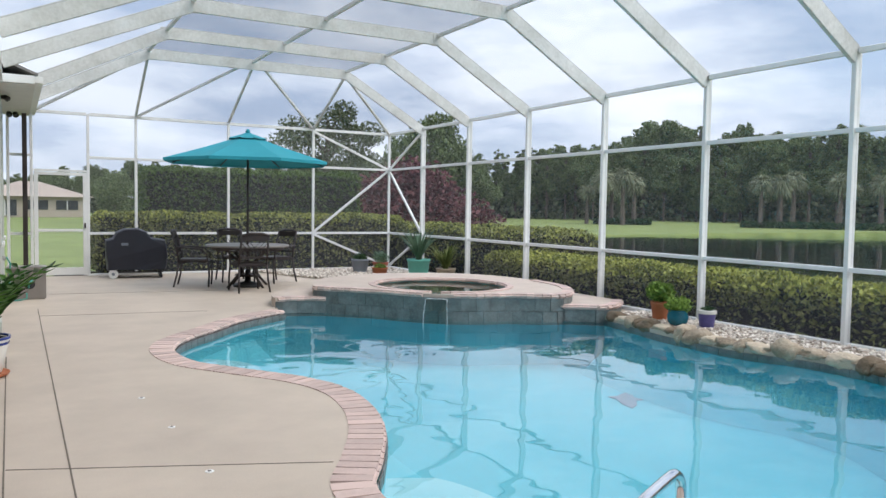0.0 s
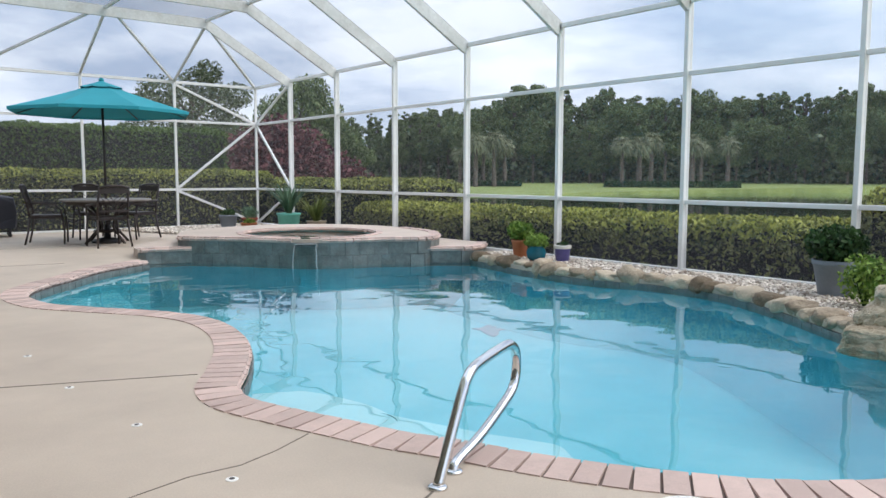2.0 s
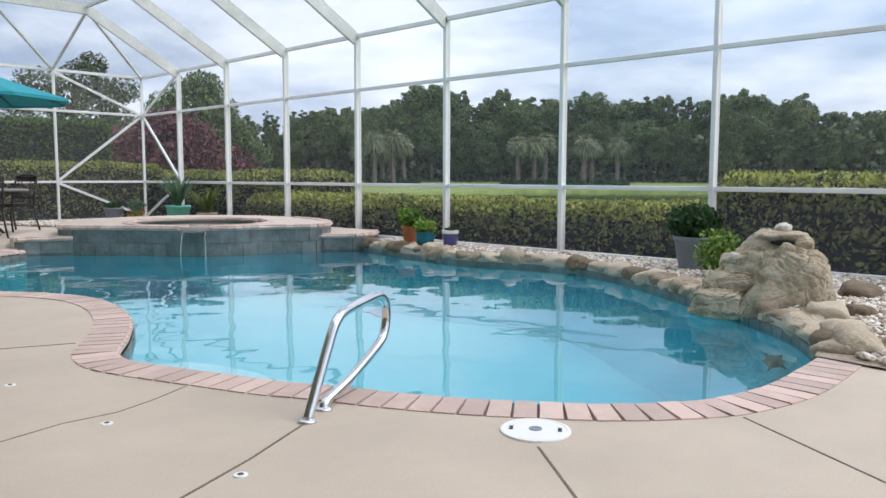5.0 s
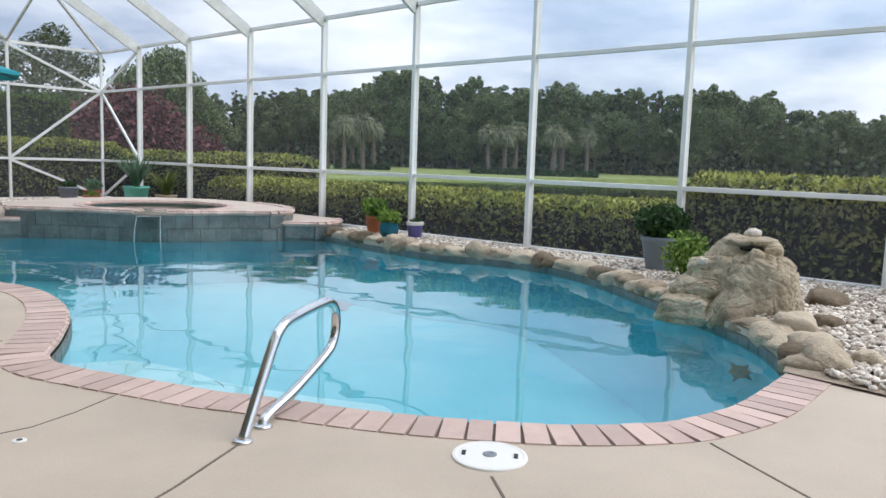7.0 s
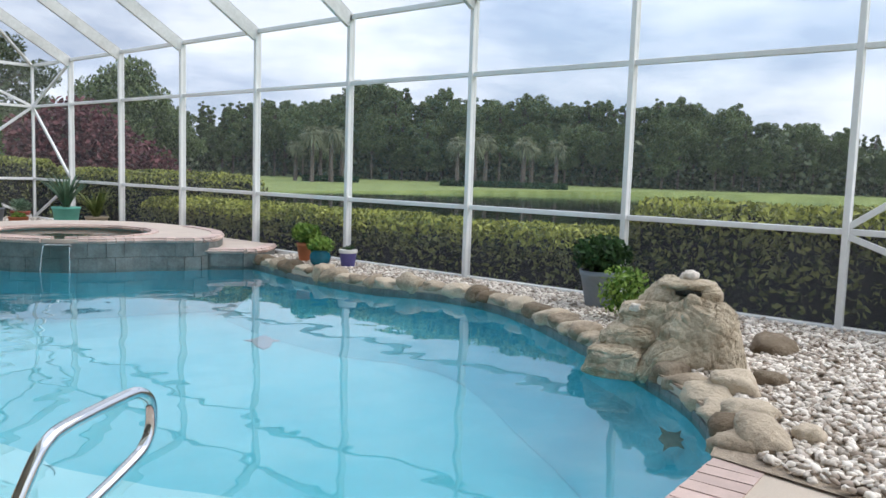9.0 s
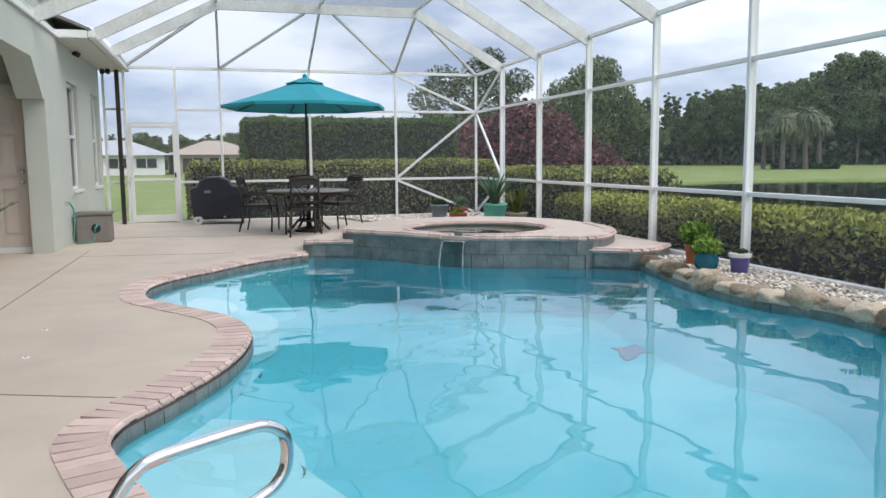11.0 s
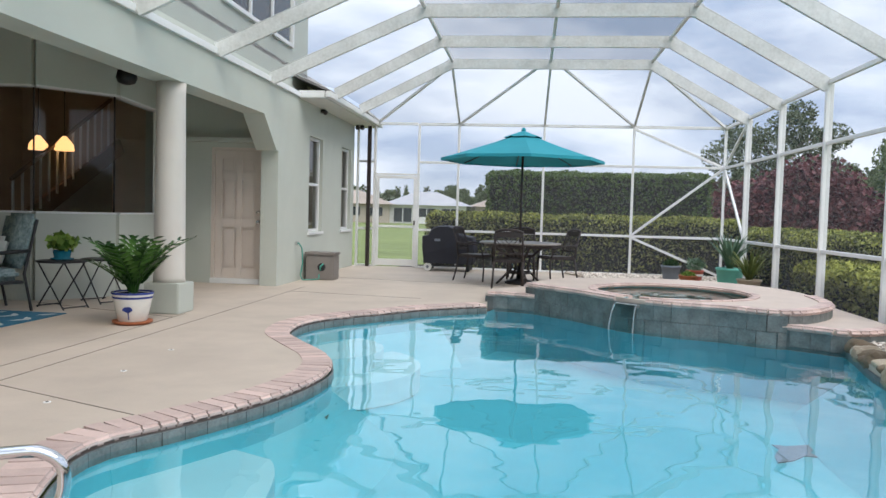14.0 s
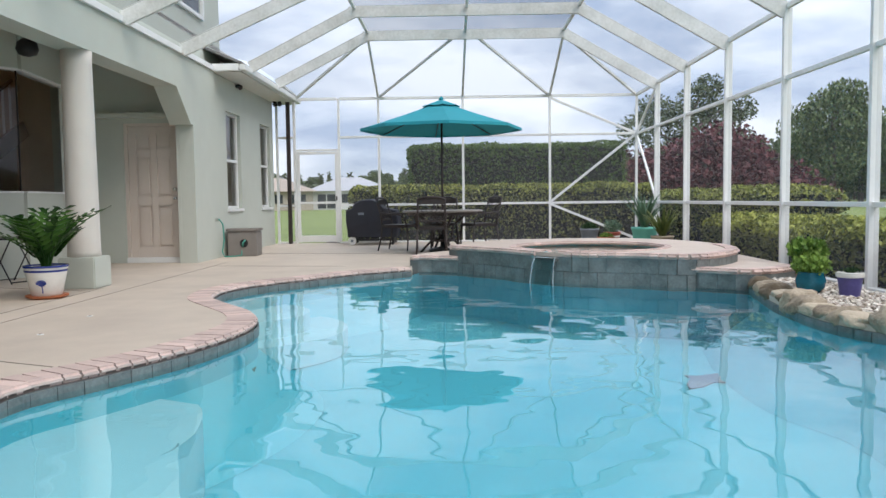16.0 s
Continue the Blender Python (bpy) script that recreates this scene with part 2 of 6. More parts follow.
OAK = leaf_material("oak_leaves", (0.075, 0.1, 0.055), (0.17, 0.20, 0.11))
PALM = leaf_material("palm_fronds", (0.16, 0.185, 0.10), (0.34, 0.36, 0.22))
REDLEAF = leaf_material("red_leaves", (0.07, 0.028, 0.03), (0.19, 0.075, 0.075))
BARK = material("bark", (0.13, 0.105, 0.085), rough=0.95, vary=0.4, scale=5, bump=0.7, dist=0.03)
# Near-black colour that stands for shade inside hedges, wood and spout.
DARKCORE = material("near_black_shade", (0.012, 0.013, 0.008), rough=1.0, vary=0.5, scale=5, bump=0.8, dist=0.05)
ZZ = leaf_material("glossy_green_leaves", (0.025, 0.075, 0.018), (0.075, 0.17, 0.035), rough=0.3)
FRESH = leaf_material("fresh_green_leaves", (0.09, 0.19, 0.03), (0.26, 0.38, 0.08))
DEEP = leaf_material("deep_green_leaves", (0.02, 0.05, 0.02), (0.06, 0.12, 0.04))
ALOE = leaf_material("aloe_blades", (0.09, 0.17, 0.10), (0.20, 0.30, 0.19))
SNAKE = leaf_material("striped_yellow_green_blades", (0.10, 0.15, 0.04), (0.38, 0.38, 0.13))
TERRACOTTA = material("terracotta", (0.42, 0.14, 0.06), rough=0.8, vary=0.2, scale=9)
BLUEGLAZE = material("teal_blue_glaze", (0.012, 0.12, 0.17), rough=0.2, vary=0.3, scale=9, bump=0)
PURPLE = material("purple_glaze", (0.10, 0.09, 0.28), rough=0.35, vary=0.3, scale=9, bump=0)
GREYPOT = material("grey_zinc_pot", (0.20, 0.225, 0.26), rough=0.6, vary=0.15, scale=5)
AQUAPOT = material("aqua_pot", (0.13, 0.46, 0.37), rough=0.5, vary=0.12, scale=6)
REDPOT = material("red_pot", (0.42, 0.10, 0.07), rough=0.6, vary=0.15, scale=6)
STONEPOT = material("weathered_clay_pot", (0.36, 0.30, 0.22), rough=0.9, vary=0.3, scale=9)
CERAMIC = material("white_ceramic", (0.72, 0.70, 0.64), rough=0.25, vary=0.08, scale=7, bump=0)
COBALT = material("cobalt_glaze", (0.03, 0.05, 0.22), rough=0.25, vary=0.25, scale=12, bump=0)
SOIL = material("potting_soil", (0.035, 0.025, 0.02), rough=1.0, vary=0.4, scale=25)
FABRIC = material("teal_patterned_cushion", (0.015, 0.09, 0.11), rough=0.9, vary=0.3, scale=16, fine=40, tint=(0.42, 0.50, 0.48))
PILLOW = material("pale_pillow", (0.50, 0.52, 0.48), rough=0.9, vary=0.2, scale=12)
RUG = material("blue_outdoor_rug", (0.02, 0.13, 0.21), rough=0.95, vary=0.2, scale=8)
RUGLIGHT = material("pale_rug_figure", (0.50, 0.56, 0.55), rough=0.95, vary=0.1, scale=8)
LAMPGLOW = lamp_material("lit_glass_shade", (1.0, 0.52, 0.2), 1.25)
TILEDARK = material("mosaic_dark", (0.06, 0.16, 0.14), rough=0.4, vary=0.3, scale=30)
TILEROSE = material("mosaic_rose_grey", (0.24, 0.24, 0.30), rough=0.4, vary=0.4, scale=25)
FOAM = sheer_material("falling_water", (0.75, 0.82, 0.85), 0.2)
FARWALL = material("far_house_wall", (0.70, 0.69, 0.66), rough=0.9, vary=0.08, scale=0.5, fine=6)
FARTAN = material("far_house_tan_wall", (0.42, 0.36, 0.29), rough=0.9, vary=0.08, scale=0.5, fine=6)
FARROOF = material("far_house_roof", (0.36, 0.36, 0.37), rough=0.9, vary=0.12, scale=0.8, fine=6)
FARTANROOF = material("far_house_tan_roof", (0.33, 0.27, 0.22), rough=0.9, vary=0.12, scale=0.8, fine=6)
FARGLASS = material("far_dark_glass", (0.03, 0.035, 0.04), rough=0.2, vary=0.2, scale=1)


# ---- mesh helpers ----
def mesh_object(name, verts, faces, mat, parent=None, label="", smooth=False):
    me = bpy.data.meshes.new(name)
    me.from_pydata([tuple(v) for v in verts], [], faces)
    me.materials.append(mat)
    if smooth:
        me.polygons.foreach_set("use_smooth", [True] * len(me.polygons))
    me.update()
    ob = new(name, me)
    if parent:
        ob.parent = parent
    if label:
        ob["label"] = label
    return ob


def part(name, bm, mat, parent=None, label="", smooth=False):
    me = bpy.data.meshes.new(name)
    bmesh.ops.recalc_face_normals(bm, faces=bm.faces)
    bm.to_mesh(me)
    bm.free()
    me.materials.append(mat)
    if smooth:
        me.polygons.foreach_set("use_smooth", [True] * len(me.polygons))
    ob = new(name, me)
    if parent:
        ob.parent = parent
    if label:
        ob["label"] = label
    return ob


def thing(name, label, category, group="", kind="", at=None):
    ob = new(name)
    ob.empty_display_size = 0.1
    if at is not None:
        ob.matrix_basis = at
    return tagged(ob, label, category, group, kind)


def box(bm, x0, x1, y0, y1, z0, z1, bevel=0.0):
    m = Matrix.Translation(((x0 + x1) / 2, (y0 + y1) / 2, (z0 + z1) / 2)) @ Matrix.Diagonal((abs(x1 - x0), abs(y1 - y0), abs(z1 - z0), 1))
    r = bmesh.ops.create_cube(bm, size=1, matrix=m)
    if bevel:
        es = list({e for v in r["verts"] for e in v.link_edges})
        bmesh.ops.bevel(bm, geom=es, offset=bevel, segments=2, affect="EDGES")
    return bm


def boxed(x0, x1, y0, y1, z0, z1, bevel=0.0):
    return box(bmesh.new(), x0, x1, y0, y1, z0, z1, bevel)


def bar(p, q, w, h, bevel=0.004, bm=None):
    """A bar of section w by h from p to q."""
    bm = bm or bmesh.new()
    p, q = Vector(p), Vector(q)
    d = q - p
    m = Matrix.Translation((p + q) / 2) @ d.to_track_quat("Y", "Z").to_matrix().to_4x4() @ Matrix.Diagonal((w, d.length, h, 1))
    r = bmesh.ops.create_cube(bm, size=1, matrix=m)
    if bevel:
        es = list({e for v in r["verts"] for e in v.link_edges})
        bmesh.ops.bevel(bm, geom=es, offset=bevel, segments=1, affect="EDGES")
    return bm


def tube(points, r, sides=10, bm=None):
    """A round tube along points."""
    bm = bm or bmesh.new()
    pts = [Vector(p) for p in points]
    rings = []
    side = None
    for i, p in enumerate(pts):
        d = (pts[min(i + 1, len(pts) - 1)] - pts[max(i - 1, 0)]).normalized()
        if side is None:
            side = d.orthogonal().normalized()
        side = (side - d * side.dot(d)).normalized()
        up = d.cross(side)
        rr = r[i] if isinstance(r, (list, tuple)) else r
        rings.append([bm.verts.new(p + (side * math.cos(a) + up * math.sin(a)) * rr) for a in (2 * math.pi * k / sides for k in range(sides))])
    for a, b in zip(rings, rings[1:]):
        for k in range(sides):
            bm.faces.new((a[k], a[(k + 1) % sides], b[(k + 1) % sides], b[k]))
    bm.faces.new(rings[0][::-1])
    bm.faces.new(rings[-1])
    return bm


def lathe(profile, sides=28, bm=None, cx=0.0, cy=0.0, z=0.0):
    """Turn (radius, height) pairs round an upright axis."""
    bm = bm or bmesh.new()
    rings = [[bm.verts.new((cx + r * math.cos(2 * math.pi * k / sides), cy + r * math.sin(2 * math.pi * k / sides), z + h)) for k in range(sides)] for r, h in profile]
    for a, b in zip(rings, rings[1:]):
        for k in range(sides):
            bm.faces.new((a[k], a[(k + 1) % sides], b[(k + 1) % sides], b[k]))
    bm.faces.new(rings[0][::-1])
    bm.faces.new(rings[-1])
    return bm


def spline(ctrl, step=0.05, closed=False):
    """Even points on a smooth curve through ctrl."""
    c = [np.array(p, float) for p in ctrl]
    n = len(c)
    out = []
    for i in range(n if closed else n - 1):
        p0, p1, p2, p3 = (c[(i - 1) % n] if closed or i else c[0], c[i], c[(i + 1) % n], c[(i + 2) % n] if closed or i < n - 2 else c[-1])
        for k in range(16):
            t = k / 16
            out.append(0.5 * (2 * p1 + (p2 - p0) * t + (2 * p0 - 5 * p1 + 4 * p2 - p3) * t * t + (3 * p1 - p0 - 3 * p2 + p3) * t ** 3))
    out.append(c[0] if closed else c[-1])
    out = np.array(out)
    s = np.concatenate([[0], np.cumsum(np.linalg.norm(np.diff(out, axis=0), axis=1))])
    m = max(2, int(round(s[-1] / step)) + 1)
    u = np.linspace(0, s[-1], m)
    return np.stack([np.interp(u, s, out[:, 0]), np.interp(u, s, out[:, 1])], 1)


def offset(line, d):
    """The line moved d metres to its left."""
    g = np.gradient(line, axis=0)
    g /= np.linalg.norm(g, axis=1)[:, None] + 1e-9
    return line + np.stack([-g[:, 1], g[:, 0]], 1) * d


def flat(name, loops, z, mat, parent=None, thick=0.0):
    """A level sheet within loops[0] and outside the other loops, with sides if thick."""
    from mathutils.geometry import tessellate_polygon
    loops = [[Vector((p[0], p[1], 0)) for p in lp] for lp in loops]
    tris = tessellate_polygon(loops)
    vs = [(v.x, v.y, z) for lp in loops for v in lp]
    faces = [tuple(t) for t in tris]
    n = len(vs)
    if thick:
        vs += [(x, y, z - thick) for x, y, _ in vs]
        k = 0
        for lp in loops:
            m = len(lp)
            faces += [(k + i, k + (i + 1) % m, n + k + (i + 1) % m, n + k + i) for i in range(m)]
            k += m
    ob = mesh_object(name, vs, faces, mat, parent)
    bm = bmesh.new()
    bm.from_mesh(ob.data)
    bmesh.ops.recalc_face_normals(bm, faces=bm.faces)
    for f in bm.faces:
        if abs(f.normal.z) > 0.9 and f.normal.z < 0 and f.calc_center_median().z > z - 0.001:
            f.normal_flip()
    bm.to_mesh(ob.data)
    bm.free()
    return ob


def ribbon(name, line, z0, z1, mat, parent=None):
    n = len(line)
    vs = [(p[0], p[1], z0) for p in line] + [(p[0], p[1], z1) for p in line]
    return mesh_object(name, vs, [(i, i + 1, n + i + 1, n + i) for i in range(n - 1)], mat, parent)


rng = np.random.default_rng(7)


def leaves(name, centers, size, mat, parent=None, aspect=0.5, up=0.0, lean=None, spread=0.35, label=""):
    """One small bent leaf (two quads) at each centre."""
    c = np.asarray(centers, float)
    n = len(c)
    d = rng.normal(size=(n, 3))
    d[:, 2] += up
    if lean is not None:
        d += lean
    d /= np.linalg.norm(d, axis=1)[:, None]
    e = np.cross(d, rng.normal(size=(n, 3)))
    e /= np.linalg.norm(e, axis=1)[:, None] + 1e-9
    f = np.cross(d, e)
    s = (size * rng.uniform(1 - spread, 1 + spread, n))[:, None]
    a, b = d * s, e * s * aspect * 0.5
    fold = f * s * 0.12
    v = np.empty((n, 6, 3))
    v[:, 0], v[:, 1], v[:, 2] = c - a * 0.5, c + b + fold, c + a * 0.5
    v[:, 3], v[:, 4], v[:, 5] = c - b + fold, c - a * 0.15, c + a * 0.2
    me = bpy.data.meshes.new(name)
    me.vertices.add(n * 4)
    me.vertices.foreach_set("co", v[:, :4].reshape(-1))
    me.loops.add(n * 4)
    me.polygons.add(n)
    me.loops.foreach_set("vertex_index", np.arange(n * 4, dtype=np.int32))
    me.polygons.foreach_set("loop_start", np.arange(n, dtype=np.int32) * 4)
    me.update(calc_edges=True)
    me.validate()
    me.materials.append(mat)
    ob = new(name, me)
    if parent:
        ob.parent = parent
    if label:
        ob["label"] = label
    return ob


def blob_points(n, center, radius, shell=0.55):
    """Points in an ellipsoid, thicker towards its skin."""
    d = rng.normal(size=(n, 3))
    d /= np.linalg.norm(d, axis=1)[:, None]
    r = rng.uniform(shell, 1.0, n) ** 0.7
    return np.array(center) + d * r[:, None] * np.array(radius)

# ---- plan ----
RIGHT, BACK, FRONT, FACE = 7.82, 16.5, -3.0, 0.03
EAVE, MID, SILL = 3.10, 2.28, 0.82
KNEEL, KNEER, KNEEZ = 2.29, 6.03, 4.07
WATERZ, SPAZ, STEPZ, FLOORZ = -0.09, 0.27, 0.13, -0.7
POSTS = [14.81, 12.92, 10.99, 9.07, 7.16, 5.21, 3.30, 1.37, -0.6]

deck_edge = spline([(3.2, 10.42), (2.48, 9.85), (1.96, 9.2), (1.60, 8.75), (1.36, 8.3), (1.28, 7.8), (1.38, 7.2), (1.70, 6.68), (2.03, 6.2), (2.18, 5.75),
                    (2.15, 5.25), (2.0, 4.75), (1.76, 4.27), (1.55, 3.9), (1.5, 3.55), (1.6, 3.19), (1.72, 2.87), (1.83, 2.58), (1.95, 2.35), (2.05, 2.12),
                    (2.2, 1.83), (2.4, 1.53), (2.6, 1.28), (2.9, 1.03), (3.17, 0.91), (3.57, 0.84), (4.25, 0.86)])
water_edge = offset(deck_edge, 0.23)
rock_edge = spline([tuple(water_edge[-1]), (4.62, 1.2), (5.1, 1.52), (5.52, 2.0), (5.95, 2.6), (6.55, 3.45), (6.93, 4.2), (6.98, 5.0), (6.76, 5.7), (6.78, 6.7), (6.95, 7.6), (7.04, 8.08)])
spa_front = spline([(7.04, 8.08), (6.6, 8.40), (5.95, 8.68), (5.5, 8.82), (5.1, 9.05), (4.78, 9.4), (4.45, 9.88), (4.0, 10.36), (3.43, 10.58)])
spa_back = offset(spa_front, -0.12)
pool_line = np.concatenate([water_edge, rock_edge[1:], spa_back])
deck_hole = np.concatenate([deck_edge, rock_edge[1:], spa_back])

# ---- ground, lake and deck ----
def axis(lo, hi, step, far):
    mid = list(np.arange(lo, hi, step))
    out = [step * 1.28 ** k for k in range(1, 40)]
    tail = np.cumsum(out)
    tail = tail[tail < far]
    return np.array(sorted([lo - t for t in tail] + mid + [hi + t for t in tail]))


gx, gy = axis(-9, 75, 0.6, 3000), axis(-6, 75, 0.6, 3000)
lake_az = np.radians([22, 30, 40, 50, 60, 70, 85, 105, 105, 85, 70, 55, 42, 30])
lake_r = np.array([40, 50, 58, 68, 80, 88, 90, 85, 24, 17, 16, 17, 20, 30])
lake_line = spline(list(zip(lake_r * np.sin(lake_az), lake_r * np.cos(lake_az))), 1.0, closed=True)


def inside(px, py, loop):
    x, y = loop[:, 0], loop[:, 1]
    x2, y2 = np.roll(x, -1), np.roll(y, -1)
    c = np.zeros(px.shape, bool)
    for a, b, c2, d in zip(x, y, x2, y2):
        c ^= ((b > py) != (d > py)) & (px < (c2 - a) * (py - b) / (d - b + 1e-12) + a)
    return c


GX, GY = np.meshgrid(gx, gy)


def ground_z(x, y):
    """The lawn falls gently to the lake and rises again behind it."""
    d = np.hypot(x, y)
    return -0.12 - 0.25 * np.clip((np.hypot(x - 4, y - 8) - 14) / 30, 0, 1) + 0.75 * np.clip((d - 62) / 43, 0, 1)


GZ = ground_z(GX, GY)
GZ[inside(GX, GY, lake_line)] = -1.6
GZ[(GX > -7) & (GX < 7.75) & (GY > -3) & (GY < 16)] = -3.0
nx, ny = len(gx), len(gy)
ground = mesh_object("ground", np.stack([GX, GY, GZ], 2).reshape(-1, 3), [(j * nx + i, j * nx + i + 1, (j + 1) * nx + i + 1, (j + 1) * nx + i) for j in range(ny - 1) for i in range(nx - 1)], GRASS, smooth=True)
tagged(ground, "mown green lawn round the lake", "lawn", kind="structure")
lake = flat("water", [lake_line * 1.02], -0.47, LAKEWATER)
tagged(lake, "dark still lake beyond the hedge", "lake", kind="structure")
lake["label"] = "dark still lake beyond the hedge"

deck = flat("floor", [[(-4.6, FRONT), (RIGHT + 0.1, FRONT), (RIGHT + 0.1, BACK + 0.1), (-4.6, BACK + 0.1)], deck_hole], 0.0, CONCRETE, thick=0.12)
tagged(deck, "tan coated concrete pool deck with saw-cut joints", "pool deck", kind="structure")
for a, b in (((0.44, 11.6), (0.40, 1.0)), ((0.1, 8.2), (0.12, 1.0)), ((0.12, 4.84), (1.68, 4.2)), ((0.1, 7.9), (-2.0, 8.6)), ((1.40, 1.95), (1.76, 2.13)),
             ((1.40, 1.95), (0.3, 1.5)), ((2.16, 1.33), (1.7, 0.75)), ((2.99, 0.95), (2.5, 0.1)), ((0.44, 10.9), (2.4, 10.6)), ((0.5, 13.4), (3.5, 13.0))):
    part("expansion_joint", bar((*a, 0.0), (*b, 0.0), 0.009, 0.004, 0), JOINT, deck)
crack = [(0.3, 2.55), (0.6, 2.7), (0.85, 2.72), (1.1, 2.78), (1.3, 2.77), (1.48, 2.83), (1.68, 2.93)]
for a, b in zip(crack, crack[1:]):
    part("crack", bar((*a, 0.0), (*b, 0.0), 0.006, 0.003, 0), JOINT, deck)

# ---- pool ----
pool = thing("swimming_pool", "freeform pool with blue plaster and clear water", "pool", kind="structure")
ribbon("pool_wall", np.vstack([pool_line, pool_line[:1]]), -0.1, FLOORZ, PLASTER, pool)
cove = np.concatenate([water_edge[14:], rock_edge[1:-5]])
foot = offset(cove, 0.5)
nc = len(cove)
mesh_object("pool_cove", [(x, y, -0.28) for x, y in cove] + [(x, y, FLOORZ + 0.003) for x, y in foot], [(i, i + 1, nc + i + 1, nc + i) for i in range(nc - 1)], PLASTER, pool, smooth=True)
flat("pool_floor", [pool_line], FLOORZ, PLASTER, pool)
pw = flat("water_surface", [pool_line], WATERZ, WATER, pool)
pw["label"] = "clear rippled turquoise water"
pw.visible_shadow = False
we = water_edge
sel = (we[:, 1] > 1.9) & (we[:, 1] < 4.55) & (we[:, 0] < 2.6)
bench = we[sel]
width = 0.85 * np.sqrt(np.clip((4.6 - bench[:, 1]) / 0.6, 0.01, 1)) * np.sqrt(np.clip((bench[:, 1] - 1.85) / 0.5, 0.01, 1))
inner = bench + (offset(bench, 1.0) - bench) * width[:, None]
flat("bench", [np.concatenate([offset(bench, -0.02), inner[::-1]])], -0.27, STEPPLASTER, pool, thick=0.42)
for r, z in ((0.75, -0.27), (1.15, -0.45)):
    a = np.linspace(0, 2 * math.pi, 40, endpoint=False)
    ring = np.stack([1.62 + r * np.cos(a), 8.05 + r * np.sin(a)], 1)
    keep = inside(ring[:, 0], ring[:, 1], pool_line)
    if keep.sum() > 3:
        k0 = int(np.argmax(~keep))
        rr = np.roll(ring, -k0, axis=0)
        kk = np.roll(keep, -k0)
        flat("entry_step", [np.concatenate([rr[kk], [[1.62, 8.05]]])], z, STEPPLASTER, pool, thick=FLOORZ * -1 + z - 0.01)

# ---- spa ----
spa = thing("raised_spa", "raised round spa faced with grey slate tiles", "spa", kind="structure")
spa_outer = spline([(6.6, 8.42), (5.95, 8.70), (5.5, 8.84), (5.1, 9.07), (4.79, 9.42), (4.46, 9.90), (4.0, 10.38), (3.9, 10.7), (4.3, 11.6), (5.0, 12.1), (5.9, 12.3), (6.8, 12.0), (7.35, 11.3), (7.5, 10.3), (7.3, 9.2)], 0.06, closed=True)
ang = np.linspace(0, 2 * math.pi, 120, endpoint=False)
spa_inner = np.stack([5.72 + 1.02 * np.cos(ang), 10.22 + 1.1 * np.sin(ang)], 1)
gap_a = np.abs((ang - math.atan2(9.12 - 10.22, 5.06 - 5.72) + math.pi) % (2 * math.pi) - math.pi)
spa_inner = np.where((gap_a < 0.14)[:, None], np.array([5.72, 10.22]) + 1.25 * np.stack([np.cos(ang), np.sin(ang)], 1), spa_inner)
part_top = flat("spa_deck", [spa_outer, spa_inner], SPAZ, SPATOP, spa, thick=0.40)
spa_rim = np.stack([5.72 + 1.04 * np.cos(ang), 10.22 + 1.12 * np.sin(ang)], 1)
ribbon("spa_basin_wall", np.vstack([spa_inner, spa_inner[:1]]), SPAZ, -0.5, PLASTER, spa)
flat("spa_basin_floor", [spa_inner], -0.45, PLASTER, spa)
sw = flat("spa_water", [spa_inner], SPAZ - 0.06, WATER, spa)
sw.visible_shadow = False
right_front = spline([(7.74, 8.55), (7.42, 8.24), (7.05, 8.09), (6.82, 8.24), (6.5, 8.46)], 0.06)
left_front = spline([(3.98, 10.40), (3.6, 10.56), (3.3, 10.56)], 0.06)
right_step = np.concatenate([right_front, [[6.7, 9.2], [7.3, 10.0], [7.76, 10.3]]])
left_step = np.concatenate([left_front, spline([(3.3, 10.56), (3.42, 11.1), (3.85, 11.7), (4.4, 11.95)], 0.06)[1:], [[4.4, 11.2]]])
for ln in (right_step, left_step):
    flat("spa_step", [ln], STEPZ, SPATOP, spa, thick=0.26)

# ---- house ----
def wall(name, bm, mat=STUCCO, label="sage green stucco house wall", cat="wall"):
    return tagged(part(name, bm, mat), label, cat, kind="structure")


def extrude_yz(poly, x0, x1):
    """A solid with outline (y, z), from x0 to x1."""
    bm = bmesh.new()
    a = [bm.verts.new((x0, y, z)) for y, z in poly]
    b = [bm.verts.new((x1, y, z)) for y, z in poly]
    n = len(poly)
    for i in range(n):
        bm.faces.new((a[i], a[(i + 1) % n], b[(i + 1) % n], b[i]))
    bm.faces.new(a)
    bm.faces.new(b[::-1])
    return bm


JAMB = 11.45
wall("wall_beam", extrude_yz([(-3, 2.56), (10.80, 2.56), (11.35, 2.08), (JAMB, 2.08), (JAMB, 3.1), (-3, 3.1)], FACE - 0.32, FACE), label="sage stucco beam over the covered patio")
wins = [(13.08, 13.94, 0.80, 2.48), (15.35, 16.15, 0.80, 2.48)]
bm = bmesh.new()
ys = [JAMB, wins[0][0], wins[0][1], wins[1][0], wins[1][1], 16.42]
for i, (a, b) in enumerate(zip(ys, ys[1:])):
    if i in (1, 3):
        box(bm, FACE - 0.22, FACE, a, b, 0, 0.80)
        box(bm, FACE - 0.22, FACE, a, b, 2.48, 3.1)
    else:
        box(bm, FACE - 0.22, FACE, a, b, 0, 3.1)
wall("wall_windows", bm)
wall("wall_corner", boxed(-6.0, FACE - 0.22, 16.2, 16.42, 0, 3.1))
